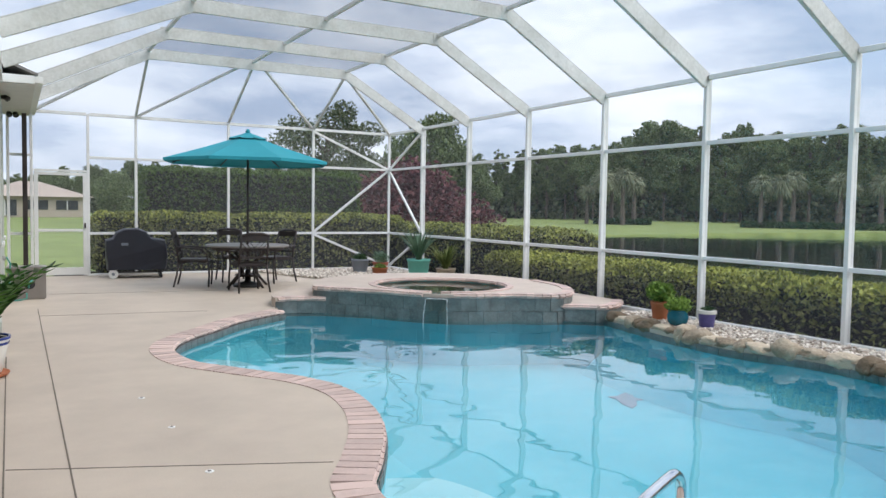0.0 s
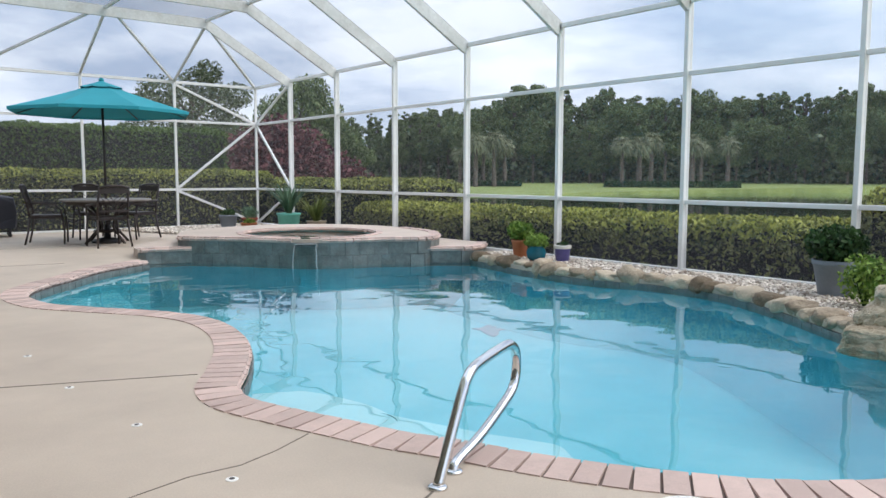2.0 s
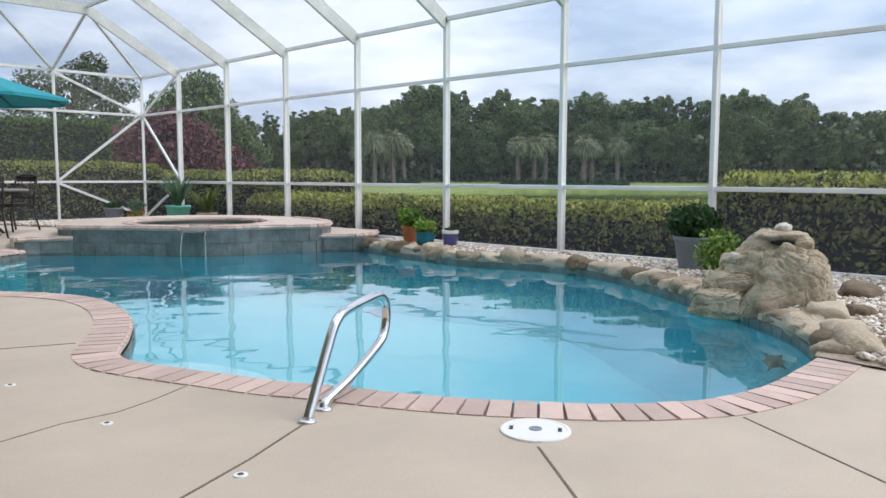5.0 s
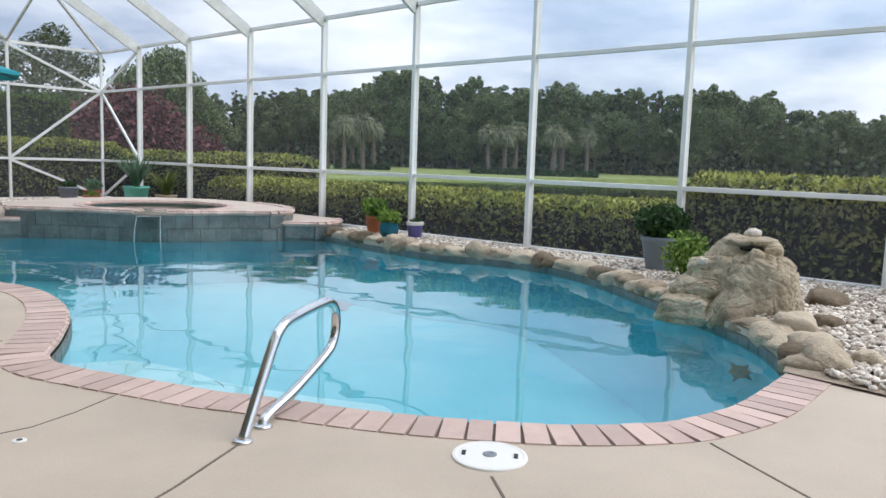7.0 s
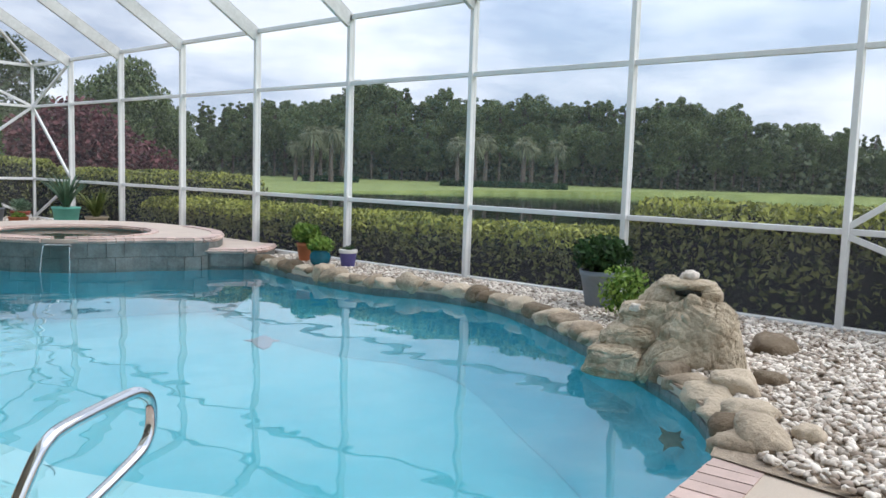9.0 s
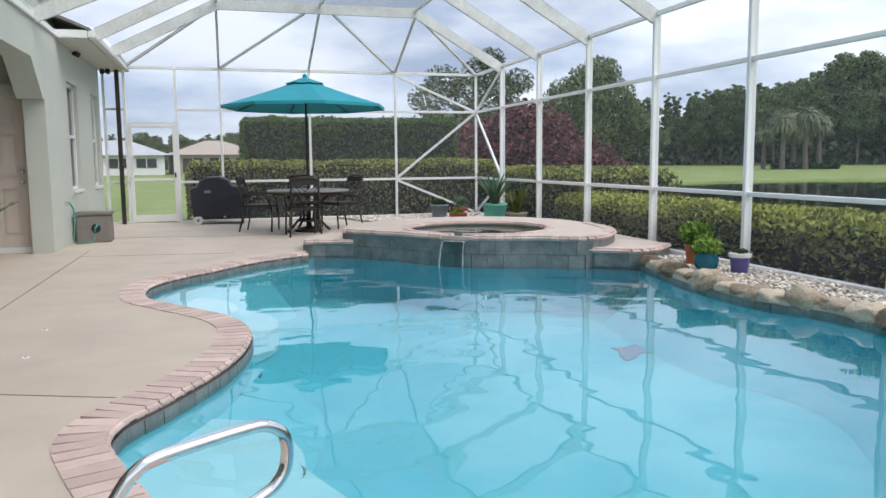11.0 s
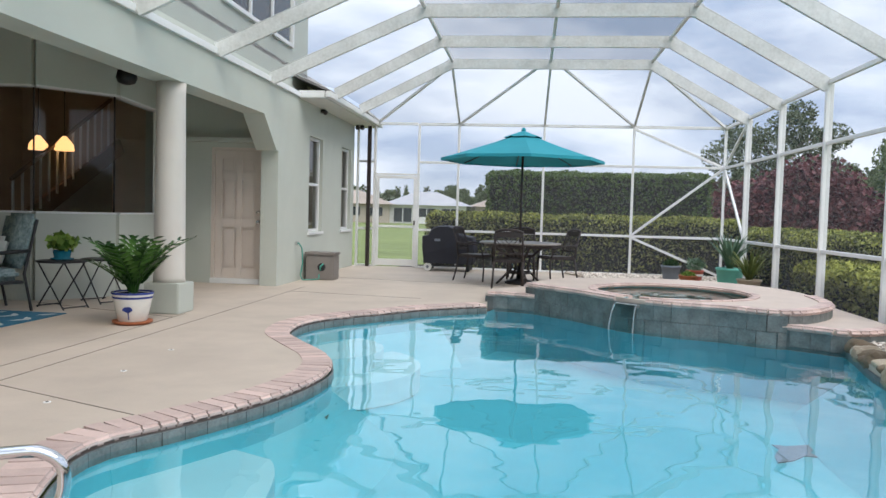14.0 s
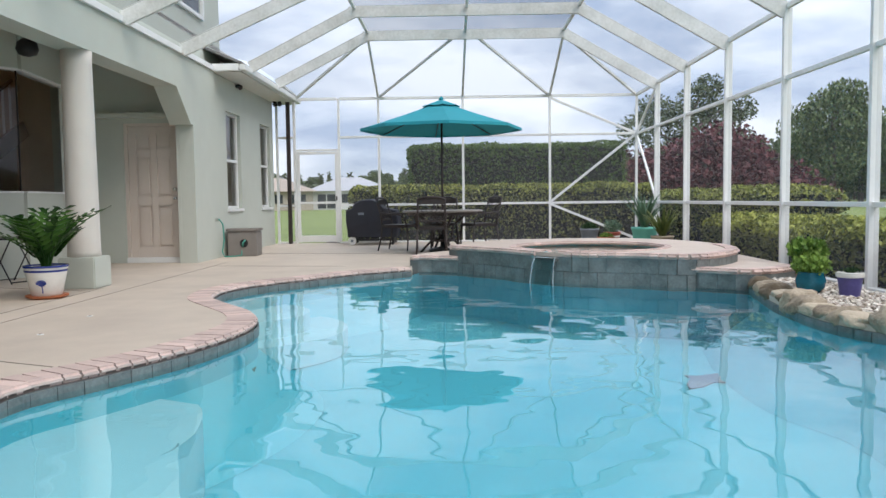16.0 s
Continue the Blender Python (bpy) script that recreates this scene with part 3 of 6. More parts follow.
for i, (a, b, z0, z1) in enumerate(wins):
    w = thing("window_%d" % (i + 1), "white sash window set in the stucco wall", "window", kind="structure")
    x = FACE - 0.12
    for p in ((a, a + 0.05, z0, z1), (b - 0.05, b, z0, z1)):
        part("frame", boxed(x, x + 0.06, p[0], p[1], p[2], p[3], 0.004), TRIM, w)
    for z in (z0, (z0 + z1) / 2 - 0.02, z1 - 0.05):
        part("rail", boxed(x - 0.003, x + 0.057, a + 0.05, b - 0.05, z, z + 0.05, 0.004), TRIM, w)
    part("sill", boxed(x + 0.02, FACE + 0.03, a - 0.04, b + 0.04, z0 - 0.05, z0, 0.006), TRIM, w)
    for z in (z0 + 0.05, (z0 + z1) / 2 + 0.03):
        zz = z + (z1 - z0) / 2 - 0.08
        mesh_object("pane", [(x + 0.023, a + 0.05, z), (x + 0.023, b - 0.05, z), (x + 0.023, b - 0.05, zz), (x + 0.023, a + 0.05, zz)], [(0, 1, 2, 3)], GLASS, w)
    part("blind", boxed(x - 0.08, x - 0.06, a, b, z0, z1), DARKROOM, w)

DOORY = 11.62
wall("wall_door_side", boxed(-0.24, FACE - 0.221, JAMB, DOORY + 0.14, 0.0, 3.5))
wall("wall_door_left", boxed(-1.7, -1.11, DOORY, DOORY + 0.14, 0, 3.5))
wall("wall_over_door", boxed(-1.11, -0.24, DOORY, DOORY + 0.14, 2.13, 3.5))
wall("wall_ledge", boxed(-1.5, -0.2, DOORY - 0.15, DOORY - 0.001, 2.2, 2.27))
door = thing("door_1", "closed beige six-panel door with metal knobs", "door", kind="structure")
DZ0 = 0.08
part("threshold", boxed(-1.11, -0.24, DOORY - 0.02, DOORY + 0.13, 0, DZ0, 0.005), TRIM, door)
part("leaf", boxed(-1.06, -0.28, DOORY + 0.075, DOORY + 0.10, DZ0, 2.09), DOORPAINT, door)
for x0, x1 in ((-1.11, -1.06), (-0.28, -0.24)):
    part("casing", boxed(x0, x1, DOORY + 0.01, DOORY + 0.12, DZ0, 2.13, 0.004), DOORPAINT, door)
part("head_casing", boxed(-1.06, -0.28, DOORY + 0.01, DOORY + 0.12, 2.09, 2.13, 0.004), DOORPAINT, door)
rows6 = ((0.24, 0.88), (1.02, 1.62), (1.74, 1.97))
for x0, x1 in ((-1.058, -0.945), (-0.715, -0.625), (-0.395, -0.282)):
    part("stile", boxed(x0, x1, DOORY + 0.05, DOORY + 0.0748, DZ0, 2.088, 0.004), DOORPAINT, door)
for x0, x1 in ((-0.945, -0.715), (-0.625, -0.395)):
    for z0, z1 in ((DZ0, 0.24), (0.88, 1.02), (1.62, 1.74), (1.97, 2.088)):
        part("rail", boxed(x0, x1, DOORY + 0.05, DOORY + 0.0748, z0, z1, 0.004), DOORPAINT, door)
    for z0, z1 in rows6:
        part("panel", boxed(x0 + 0.03, x1 - 0.03, DOORY + 0.055, DOORY + 0.0748, z0 + 0.03, z1 - 0.03, 0.009), DOORPAINT, door)
for z in (0.98, 1.12):
    part("knob", tube([(-0.345, DOORY + 0.06, z), (-0.345, DOORY + 0.03, z), (-0.345, DOORY + 0.015, z), (-0.345, DOORY - 0.005, z)], [0.035, 0.018, 0.03, 0.028], 14), CHROME, door, smooth=True)

wall("wall_alcove", boxed(-1.82, -1.7, 10.9, DOORY + 0.14, 0, 3.5))
bay_z0, bay_z1 = 1.06, 2.60
BAY = [(-4.5, 8.48), (-2.1, 8.75), (-1.5, 9.5), (-1.72, 11.05)]
for nm, p, q in zip(("wall_bay_near", "wall_bay_angle", "wall_bay"), BAY, BAY[1:]):
    for z0, z1 in ((0, bay_z0), (bay_z1, 3.5)):
        wall(nm + ("_low" if z0 == 0 else "_high"), bar((*p, (z0 + z1) / 2), (*q, (z0 + z1) / 2), 0.14, z1 - z0, 0), label="sage stucco wall round the wide patio window")
wall("wall_patio", boxed(-4.65, -4.5, -3, 8.5, 0, 3.5))
bayw = thing("window_3", "wide angled patio window with white sill", "window", kind="structure")
for p, q in zip(BAY, BAY[1:]):
    part("window_sill", bar((*p, bay_z0 + 0.012), (*q, bay_z0 + 0.012), 0.17, 0.025, 0.004), TRIM, bayw)
    part("window_head", bar((*p, bay_z1 - 0.012), (*q, bay_z1 - 0.012), 0.16, 0.025, 0.004), TRIM, bayw)
    g0, g1 = bay_z0 + 0.025, bay_z1 - 0.025
    mesh_object("pane", [(*p, g0), (*q, g0), (*q, g1), (*p, g1)], [(0, 1, 2, 3)], GLASS, bayw)
for p in BAY[1:3]:
    part("mullion", boxed(p[0] - 0.009, p[0] + 0.009, p[1] - 0.009, p[1] + 0.009, bay_z0 + 0.025, bay_z1 - 0.025, 0.003), BRONZE, bayw)

wall("wall_room_back", boxed(-6.2, -6.0, 8.4, 16.2, 0, 3.5), DARKROOM, "dim brown wall inside the house", "wall")
wall("wall_room_end", boxed(-6.0, -1.82, 14.0, 14.2, 0, 3.5), DARKROOM, "dim brown wall inside the house", "wall")
wall("wall_room_near", boxed(-6.0, -4.65, 8.4, 8.5, 0, 3.5), DARKROOM, "dim brown wall inside the house", "wall")
tagged(part("floor_room", boxed(-6.2, -2.3, 9.6, 16.2, -0.1, 0.006), STAIRWOOD), "dark wooden floor inside the house", "floor", kind="structure")
tagged(part("ceiling", boxed(-6.0, FACE - 0.15, -3, 16.2, 3.5, 3.56), SOFFIT), "pale ceiling of the covered patio", "ceiling", kind="structure")
wall("wall_upper", boxed(-0.14, -0.12, -3, 13.35, 3.1, 6.3), label="grey-green stucco wall of the upper storey")
wall("wall_upper_end", boxed(-6.2, -0.14, 13.2, 13.35, 3.56, 6.3), label="grey-green stucco wall of the upper storey")
wall("wall_front_end", boxed(-6.2, FACE, FRONT - 0.2, FRONT, 0, 3.1))
upw = thing("window_4", "upper storey window with white frame", "window", kind="structure")
x = -0.118
for y in (9.6, 10.5, 11.4, 12.4):
    part("frame", boxed(x, x + 0.05, y - 0.03, y + 0.03, 3.86, 5.1, 0.004), TRIM, upw)
for z in (3.86, 5.1):
    part("rail", boxed(x, x + 0.047, 9.57, 12.43, z - 0.03, z + 0.03, 0.004), TRIM, upw)
for y in (9.63, 10.53, 11.43):
    part("pane", boxed(x, x + 0.02, y, y + 0.84, 3.89, 5.07), FARGLASS, upw)

low_roof = thing("low_roof", "low grey shingle roof with pale soffit and gutter", "roof", kind="structure")
bm = bmesh.new()
vs = [bm.verts.new(p) for p in ((0.5, 12.45, 3.15), (0.5, 16.9, 3.15), (-3.0, 16.9, 4.6), (-3.0, 12.45, 4.6))]
bm.faces.new(vs)
r = bmesh.ops.extrude_face_region(bm, geom=bm.faces[:])
bmesh.ops.translate(bm, verts=[g for g in r["geom"] if isinstance(g, bmesh.types.BMVert)], vec=(0, 0, 0.04))
part("shingles", bm, SHINGLE, low_roof)
part("soffit", boxed(FACE, 0.46, 12.5, 16.85, 3.03, 3.06), SOFFIT, low_roof)
part("gutter", boxed(0.46, 0.56, 12.45, 16.9, 3.05, 3.15, 0.01), TRIM, low_roof)
part("ledger_strip", boxed(FACE, FACE + 0.04, -3, 12.41, 3.04, 3.12, 0.004), TRIM, low_roof)
part("end_board", boxed(FACE + 0.002, 0.458, 12.42, 12.448, 3.04, 3.15), TRIM, low_roof)

column = thing("column", "round cream column on a square stucco plinth", "column", kind="structure")
CX, CY = -0.13, 8.28
part("shaft", lathe([(0.175, 0.34), (0.17, 0.4), (0.165, 1.2), (0.155, 2.4), (0.16, 2.56)], 36, cx=CX, cy=CY), CREAM, column, smooth=True)
part("plinth", boxed(CX - 0.2, CX + 0.2, CY - 0.2, CY + 0.2, 0, 0.34, 0.012), STUCCO, column)

# ---- screen enclosure ----
cage = thing("screen_enclosure", "white aluminium pool cage with insect screens", "pool cage", kind="structure")


def member(name, p, q, w=0.05, h=0.05, mat=ALU):
    return part(name, bar(p, q, w, h, 0.004), mat, cage)


def screen(pts, mat=SCREEN):
    ob = mesh_object("screen_panel", pts, [tuple(range(len(pts)))], mat, cage)
    return ob


cols = [BACK] + POSTS + [FRONT]
for y in cols:
    member("post", (RIGHT, y, 0.03), (RIGHT, y, EAVE + 0.02), 0.05 if y == BACK else 0.10, 0.05 if y == BACK else 0.05)
for a, b in zip(cols, cols[1:]):
    for z, w, h in ((EAVE, 0.05, 0.06), (MID, 0.05, 0.05), (SILL, 0.05, 0.05), (0.025, 0.10, 0.05)):
        d = 0.026 if a == BACK else 0.051
        member("rail", (RIGHT, a - (0.026 if a == BACK else 0.026), z), (RIGHT, b + 0.026, z), w, h)
    for z0, z1 in ((0.05, SILL), (SILL, MID), (MID, EAVE)):
        screen([(RIGHT, a, z0), (RIGHT, b, z0), (RIGHT, b, z1), (RIGHT, a, z1)])
bx = [0.10, 0.48, 1.44, 2.30, 4.11, 5.97, RIGHT]
for x in bx[:-1]:
    member("post", (x, BACK, 0.0), (x, BACK, EAVE), 0.05, 0.05 if x not in (0.48,) else 0.09)
for i, (a, b) in enumerate(zip(bx, bx[1:])):
    for z, h in ((EAVE, 0.06), (MID, 0.05), (SILL, 0.05), (0.02, 0.04)):
        if i == 1 and z in (MID, SILL, 0.02):
            continue
        member("rail", (a + 0.026, BACK, z), (b - 0.026, BACK, z), 0.05, h)
    if i != 1:
        for z0, z1 in ((0.05, SILL), (SILL, MID), (MID, EAVE)):
            screen([(a, BACK, z0), (b, BACK, z0), (b, BACK, z1), (a, BACK, z1)])
    else:
        screen([(a, BACK, 2.0), (b, BACK, 2.0), (b, BACK, EAVE), (a, BACK, EAVE)])
# front end behind the walker
for x in (0.6, 2.3, 4.1, 5.97):
    member("post", (x, FRONT, 0.0), (x, FRONT, EAVE))
for z in (EAVE, MID, SILL):
    member("rail", (0.1, FRONT, z), (RIGHT, FRONT, z))
# wind braces at the corners
C = (RIGHT, BACK, MID)
member("brace", (5.99, BACK - 0.01, EAVE - 0.05), C, 0.04, 0.05)
member("brace", (5.99, BACK - 0.01, SILL + 0.03), C, 0.04, 0.05)
member("brace", (5.99, BACK - 0.01, SILL - 0.03), (7.75, BACK - 0.01, 0.06), 0.04, 0.05)
member("brace", (RIGHT - 0.01, POSTS[0], EAVE - 0.05), C, 0.04, 0.05)
member("brace", (RIGHT - 0.01, POSTS[0], SILL + 0.03), C, 0.04, 0.05)
member("brace", (RIGHT - 0.01, POSTS[0], SILL - 0.03), (RIGHT - 0.01, BACK - 0.06, 0.06), 0.04, 0.05)
member("brace", (RIGHT - 0.01, POSTS[7], SILL + 0.03), (RIGHT - 0.01, POSTS[8], MID), 0.04, 0.05)
member("brace", (RIGHT - 0.01, POSTS[7], SILL - 0.03), (RIGHT - 0.01, POSTS[8], 0.06), 0.04, 0.05)
# roof frames
BH = 0.19


def left_foot(y):
    return (0.52, 3.22) if y > 12 else (FACE + 0.03, 3.14)


for y in POSTS:
    lx, lz = left_foot(y)
    zc = KNEEZ - 0.01
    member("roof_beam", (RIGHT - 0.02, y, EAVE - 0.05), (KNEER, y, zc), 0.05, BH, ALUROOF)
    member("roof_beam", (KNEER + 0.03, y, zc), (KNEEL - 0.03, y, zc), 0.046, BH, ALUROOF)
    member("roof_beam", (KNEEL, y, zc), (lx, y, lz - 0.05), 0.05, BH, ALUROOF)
    for x, s in ((KNEER, 1), (KNEEL, -1)):
        part("gusset", boxed(x - 0.10, x + 0.10, y - 0.029, y + 0.029, zc - 0.10, zc + 0.085, 0.01), ALUROOF, cage)
zt = KNEEZ + 0.075
for a, b in zip(POSTS, POSTS[1:] + [FRONT]):
    for x in (KNEEL, 4.16, KNEER):
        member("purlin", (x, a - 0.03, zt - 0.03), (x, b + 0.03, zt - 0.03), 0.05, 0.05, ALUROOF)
    zs = zt + 0.0
    # Flat panels: the dark edge-on look is painted into their material.
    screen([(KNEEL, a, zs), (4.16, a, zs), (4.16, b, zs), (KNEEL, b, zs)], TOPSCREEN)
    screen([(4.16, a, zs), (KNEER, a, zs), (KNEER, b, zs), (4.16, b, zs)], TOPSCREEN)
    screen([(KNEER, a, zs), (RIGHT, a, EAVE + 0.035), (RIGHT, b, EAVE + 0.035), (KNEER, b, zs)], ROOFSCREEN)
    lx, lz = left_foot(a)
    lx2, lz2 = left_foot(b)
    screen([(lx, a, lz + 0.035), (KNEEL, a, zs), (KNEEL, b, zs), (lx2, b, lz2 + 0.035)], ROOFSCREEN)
# hipped end
y0, zk = POSTS[0], KNEEZ - 0.03
member("hip_rafter", (RIGHT, BACK, EAVE), (KNEER, y0, zk), 0.05, 0.05, ALUROOF)
member("hip_rafter", (0.5, BACK, EAVE), (KNEEL, y0, zk), 0.05, 0.05, ALUROOF)
for x, tx in ((2.30, KNEEL), (4.11, 4.16), (5.97, KNEER), (2.32, 3.98), (5.95, 4.34)):
    member("hip_strut", (x, BACK, EAVE + 0.02), (tx, y0, zk), 0.045, 0.045, ALUROOF)
member("eave_rail", (0.54, BACK, EAVE + 0.05), (0.54, POSTS[0], 3.22), 0.05, 0.05, ALUROOF)
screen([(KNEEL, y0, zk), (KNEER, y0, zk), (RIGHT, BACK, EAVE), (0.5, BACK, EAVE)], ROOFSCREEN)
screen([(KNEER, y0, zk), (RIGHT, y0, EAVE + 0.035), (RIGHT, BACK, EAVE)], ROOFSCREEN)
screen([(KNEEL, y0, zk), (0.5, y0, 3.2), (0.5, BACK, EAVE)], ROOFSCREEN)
for ob in cage.children:
    if ob.name.startswith("screen_panel"):
        ob.visible_shadow = False

# screen door in the back wall
gate = thing("door_2", "white aluminium screen door in the cage", "door", kind="structure")
for x in (0.55, 1.38):
    part("stile", boxed(x - 0.035, x + 0.035, BACK - 0.035, BACK + 0.005, 0.02, 1.98, 0.004), ALU, gate)
for z, h in ((0.10, 0.14), (0.88, 0.05), (1.95, 0.06)):
    part("rail", boxed(0.585, 1.345, BACK - 0.033, BACK + 0.003, z - h / 2, z + h / 2, 0.004), ALU, gate)
part("door_handle", boxed(1.36, 1.39, BACK - 0.07, BACK - 0.035, 0.92, 1.02, 0.004), BRONZE, gate)
mesh_object("screen_panel", [(0.585, BACK - 0.02, 0.1), (1.345, BACK - 0.02, 0.1), (1.345, BACK - 0.02, 1.95), (0.585, BACK - 0.02, 1.95)], [(0, 1, 2, 3)], SCREEN, gate).visible_shadow = False
part("header", boxed(0.505, 1.415, BACK - 0.025, BACK + 0.025, 1.99, 2.03, 0.004), ALU, gate)

# ---- planting beyond the cage ----
def noise_at(p, s):
    return noise.noise(Vector(p) * s)


def hedge(x0, x1, y0, y1, top, label, n, size=0.055, mat=HEDGE, tip=HEDGETIP, round_end=0.15, base=-0.12, tips=0.25):
    h = thing("hedge", label, "hedge")
    # Lumpy near-black core: the shade between the leaves, put into its colour.
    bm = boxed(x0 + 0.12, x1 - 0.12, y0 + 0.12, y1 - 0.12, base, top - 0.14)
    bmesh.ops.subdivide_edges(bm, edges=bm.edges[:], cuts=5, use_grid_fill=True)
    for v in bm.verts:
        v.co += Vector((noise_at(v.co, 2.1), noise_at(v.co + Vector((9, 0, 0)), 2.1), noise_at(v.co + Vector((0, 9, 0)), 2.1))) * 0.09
    part("shade_core", bm, DARKCORE, h)
    lx, ly, lz = x1 - x0, y1 - y0, top - base
    areas = np.array([lx * ly * 1.3, ly * lz, ly * lz, lx * lz, lx * lz])
    which = rng.choice(5, n, p=areas / areas.sum())
    u, v, dep = rng.uniform(0, 1, n), rng.uniform(0, 1, n), np.abs(rng.normal(0, 0.06, n))
    p = np.empty((n, 3))
    p[:, 0], p[:, 1], p[:, 2] = x0 + u * lx, y0 + v * ly, top - dep
    side = which > 0
    p[side, 2] = base + v[side] ** 0.75 * lz
    m = which == 1
    p[m, 0], p[m, 1] = x0 + dep[m], y0 + u[m] * ly
    m = which == 2
    p[m, 0], p[m, 1] = x1 - dep[m], y0 + u[m] * ly
    m = which == 3
    p[m, 1], p[m, 0] = y0 + dep[m], x0 + u[m] * lx
    m = which == 4
    p[m, 1], p[m, 0] = y1 - dep[m], x0 + u[m] * lx
    # rounded shoulders and a wavy top
    for i in range(n):
        edge = min(p[i, 0] - x0, x1 - p[i, 0], p[i, 1] - y0, y1 - p[i, 1])
        drop = max(0, round_end - edge) ** 2 / round_end * (p[i, 2] > top - 0.25)
        p[i, 2] += -drop + 0.07 * noise.noise(Vector((p[i, 0] * 1.7, p[i, 1] * 1.7, 3))) * (p[i, 2] > base + 0.4)
        w = 0.10 * noise.noise(Vector((p[i, 1] * 1.3 + p[i, 0], p[i, 2] * 1.6, 7)))
        p[i, 0] += w * (which[i] in (1, 2))
        p[i, 1] += w * (which[i] in (3, 4))
    high = p[:, 2] > top - 0.16 - 0.1 * rng.uniform(0, 1, n)
    yes = high & (rng.uniform(0, 1, n) < tips * 3)
    thin = (~high) & (p[:, 2] < base + 0.35) & (rng.uniform(0, 1, n) < 0.5)
    leaves("leaves", p[~yes & ~thin], size, mat, h, aspect=0.55)
    if yes.any():
        leaves("tip_leaves", p[yes], size, tip, h, aspect=0.55, up=0.6, label="yellow-green new growth")
    return h


hedge(8.0, 8.95, 3.45, 12.6, 0.64, "low green hedge with yellow tips along the cage", 28000, 0.072, tips=0.34)
hedge(8.05, 9.25, -2.6, 3.4, 0.98, "taller green hedge with yellow tips beside the lake", 20000, 0.08, tips=0.3)
hedge(8.45, 9.7, 11.3, 17.6, 1.06, "dark green hedge round the cage corner", 18000, 0.062, tips=0.15)
hedge(1.55, 8.4, 16.85, 17.75, 1.24, "green hedge behind the dining corner", 24000, 0.072, tips=0.2)
hedge(2.75, 8.15, 18.8, 20.2, 2.30, "tall clipped dark green hedge", 24000, 0.07, CLIPPED, CLIPPED, base=-0.2, tips=0.0)
tagged(part("ground_bed", boxed(7.93, 9.9, -3, 18.2, -0.2, -0.05), MULCH), "dark mulch bed under the hedges", "mulch bed", kind="structure")
tagged(part("ground_bed_back", boxed(0.9, 7.92, 16.61, 18.2, -0.2, -0.05), MULCH), "dark mulch bed under the hedges", "mulch bed", kind="structure")


def limb_tree(name, label, h, trunk_r, crowns, leaf, mat, n, bark=BARK, category="tree", aspect=0.6, limbs=True):
    """A tapered trunk with limbs to each crown clump; crowns: (x, y, z, rx, ry, rz)."""
    t = thing(name, label, category)
    top = h
    bm = tube([(0, 0, -0.3), (0.05, 0, top * 0.3), (-0.05, 0.05, top * 0.6), (0, 0, top * 0.92)], [trunk_r, trunk_r * 0.8, trunk_r * 0.55, trunk_r * 0.15], 8)
    if limbs:
        for c in crowns:
            zb = max(0.25 * top, min(c[2] - c[5] * 0.6, top * 0.85))
            tube([(0, 0, zb * 0.85), (c[0] * 0.5, c[1] * 0.5, (zb + c[2]) / 2), (c[0], c[1], c[2])], [trunk_r * 0.4, trunk_r * 0.25, trunk_r * 0.08], 5, bm)
    part("trunk", bm, bark, t)
    vol = np.array([c[3] * c[4] * c[5] for c in crowns]) ** 0.67
    pts = np.concatenate([blob_points(max(20, int(n * v / vol.sum())), c[:3], c[3:], 0.35) for c, v in zip(crowns, vol)])
    leaves("crown", pts, leaf, mat, t, aspect=aspect)
    return t


def put(proto, x, y, z, rot=0.0, s=1.0, first=False, sz=None):
    m = pose(x, y, z, 0, 0, rot) @ Matrix.Diagonal((s, s, sz or s, 1))
    if first:
        proto.matrix_basis = m
        return proto
    ob = copy_thing(proto, m)
    ob.matrix_basis = m
    return ob


def pine_crowns(h, seed, low, wide, tip):
    """Clumps round a leader: low is where the crown begins, wide its reach, tip how it narrows upwards."""
    r = random.Random(seed)
    out = []
    for k in range(26):
        f = k / 25
        z = h * (low + (0.95 - low) * f)
        w = h * wide * (0.35 + 0.65 * math.sin(math.pi * min(1.0, 0.25 + 0.75 * f)) ** 0.6 if tip == 0 else 1.05 - tip * f)
        a = k * 2.4 + r.uniform(-0.5, 0.5)
        q = w * r.uniform(0.25, 0.85)
        c = w * r.uniform(0.35, 0.62)
        out.append((math.cos(a) * q, math.sin(a) * q, z, c, c, c * r.uniform(0.5, 0.8)))
    return out


protos = []
for k, (low, wide, tip) in enumerate(((0.30, 0.20, 0), (0.45, 0.24, 0), (0.25, 0.17, 0.8), (0.5, 0.28, 0), (0.2, 0.22, 0), (0.4, 0.15, 0.55))):
    protos.append(limb_tree("pine_tree", "tall dark green tree at the wood's edge", 10.0, 0.17, pine_crowns(10.0, k, low, wide, tip), 0.27, PINE, 9500))
wood = random.Random(5)
used = set()
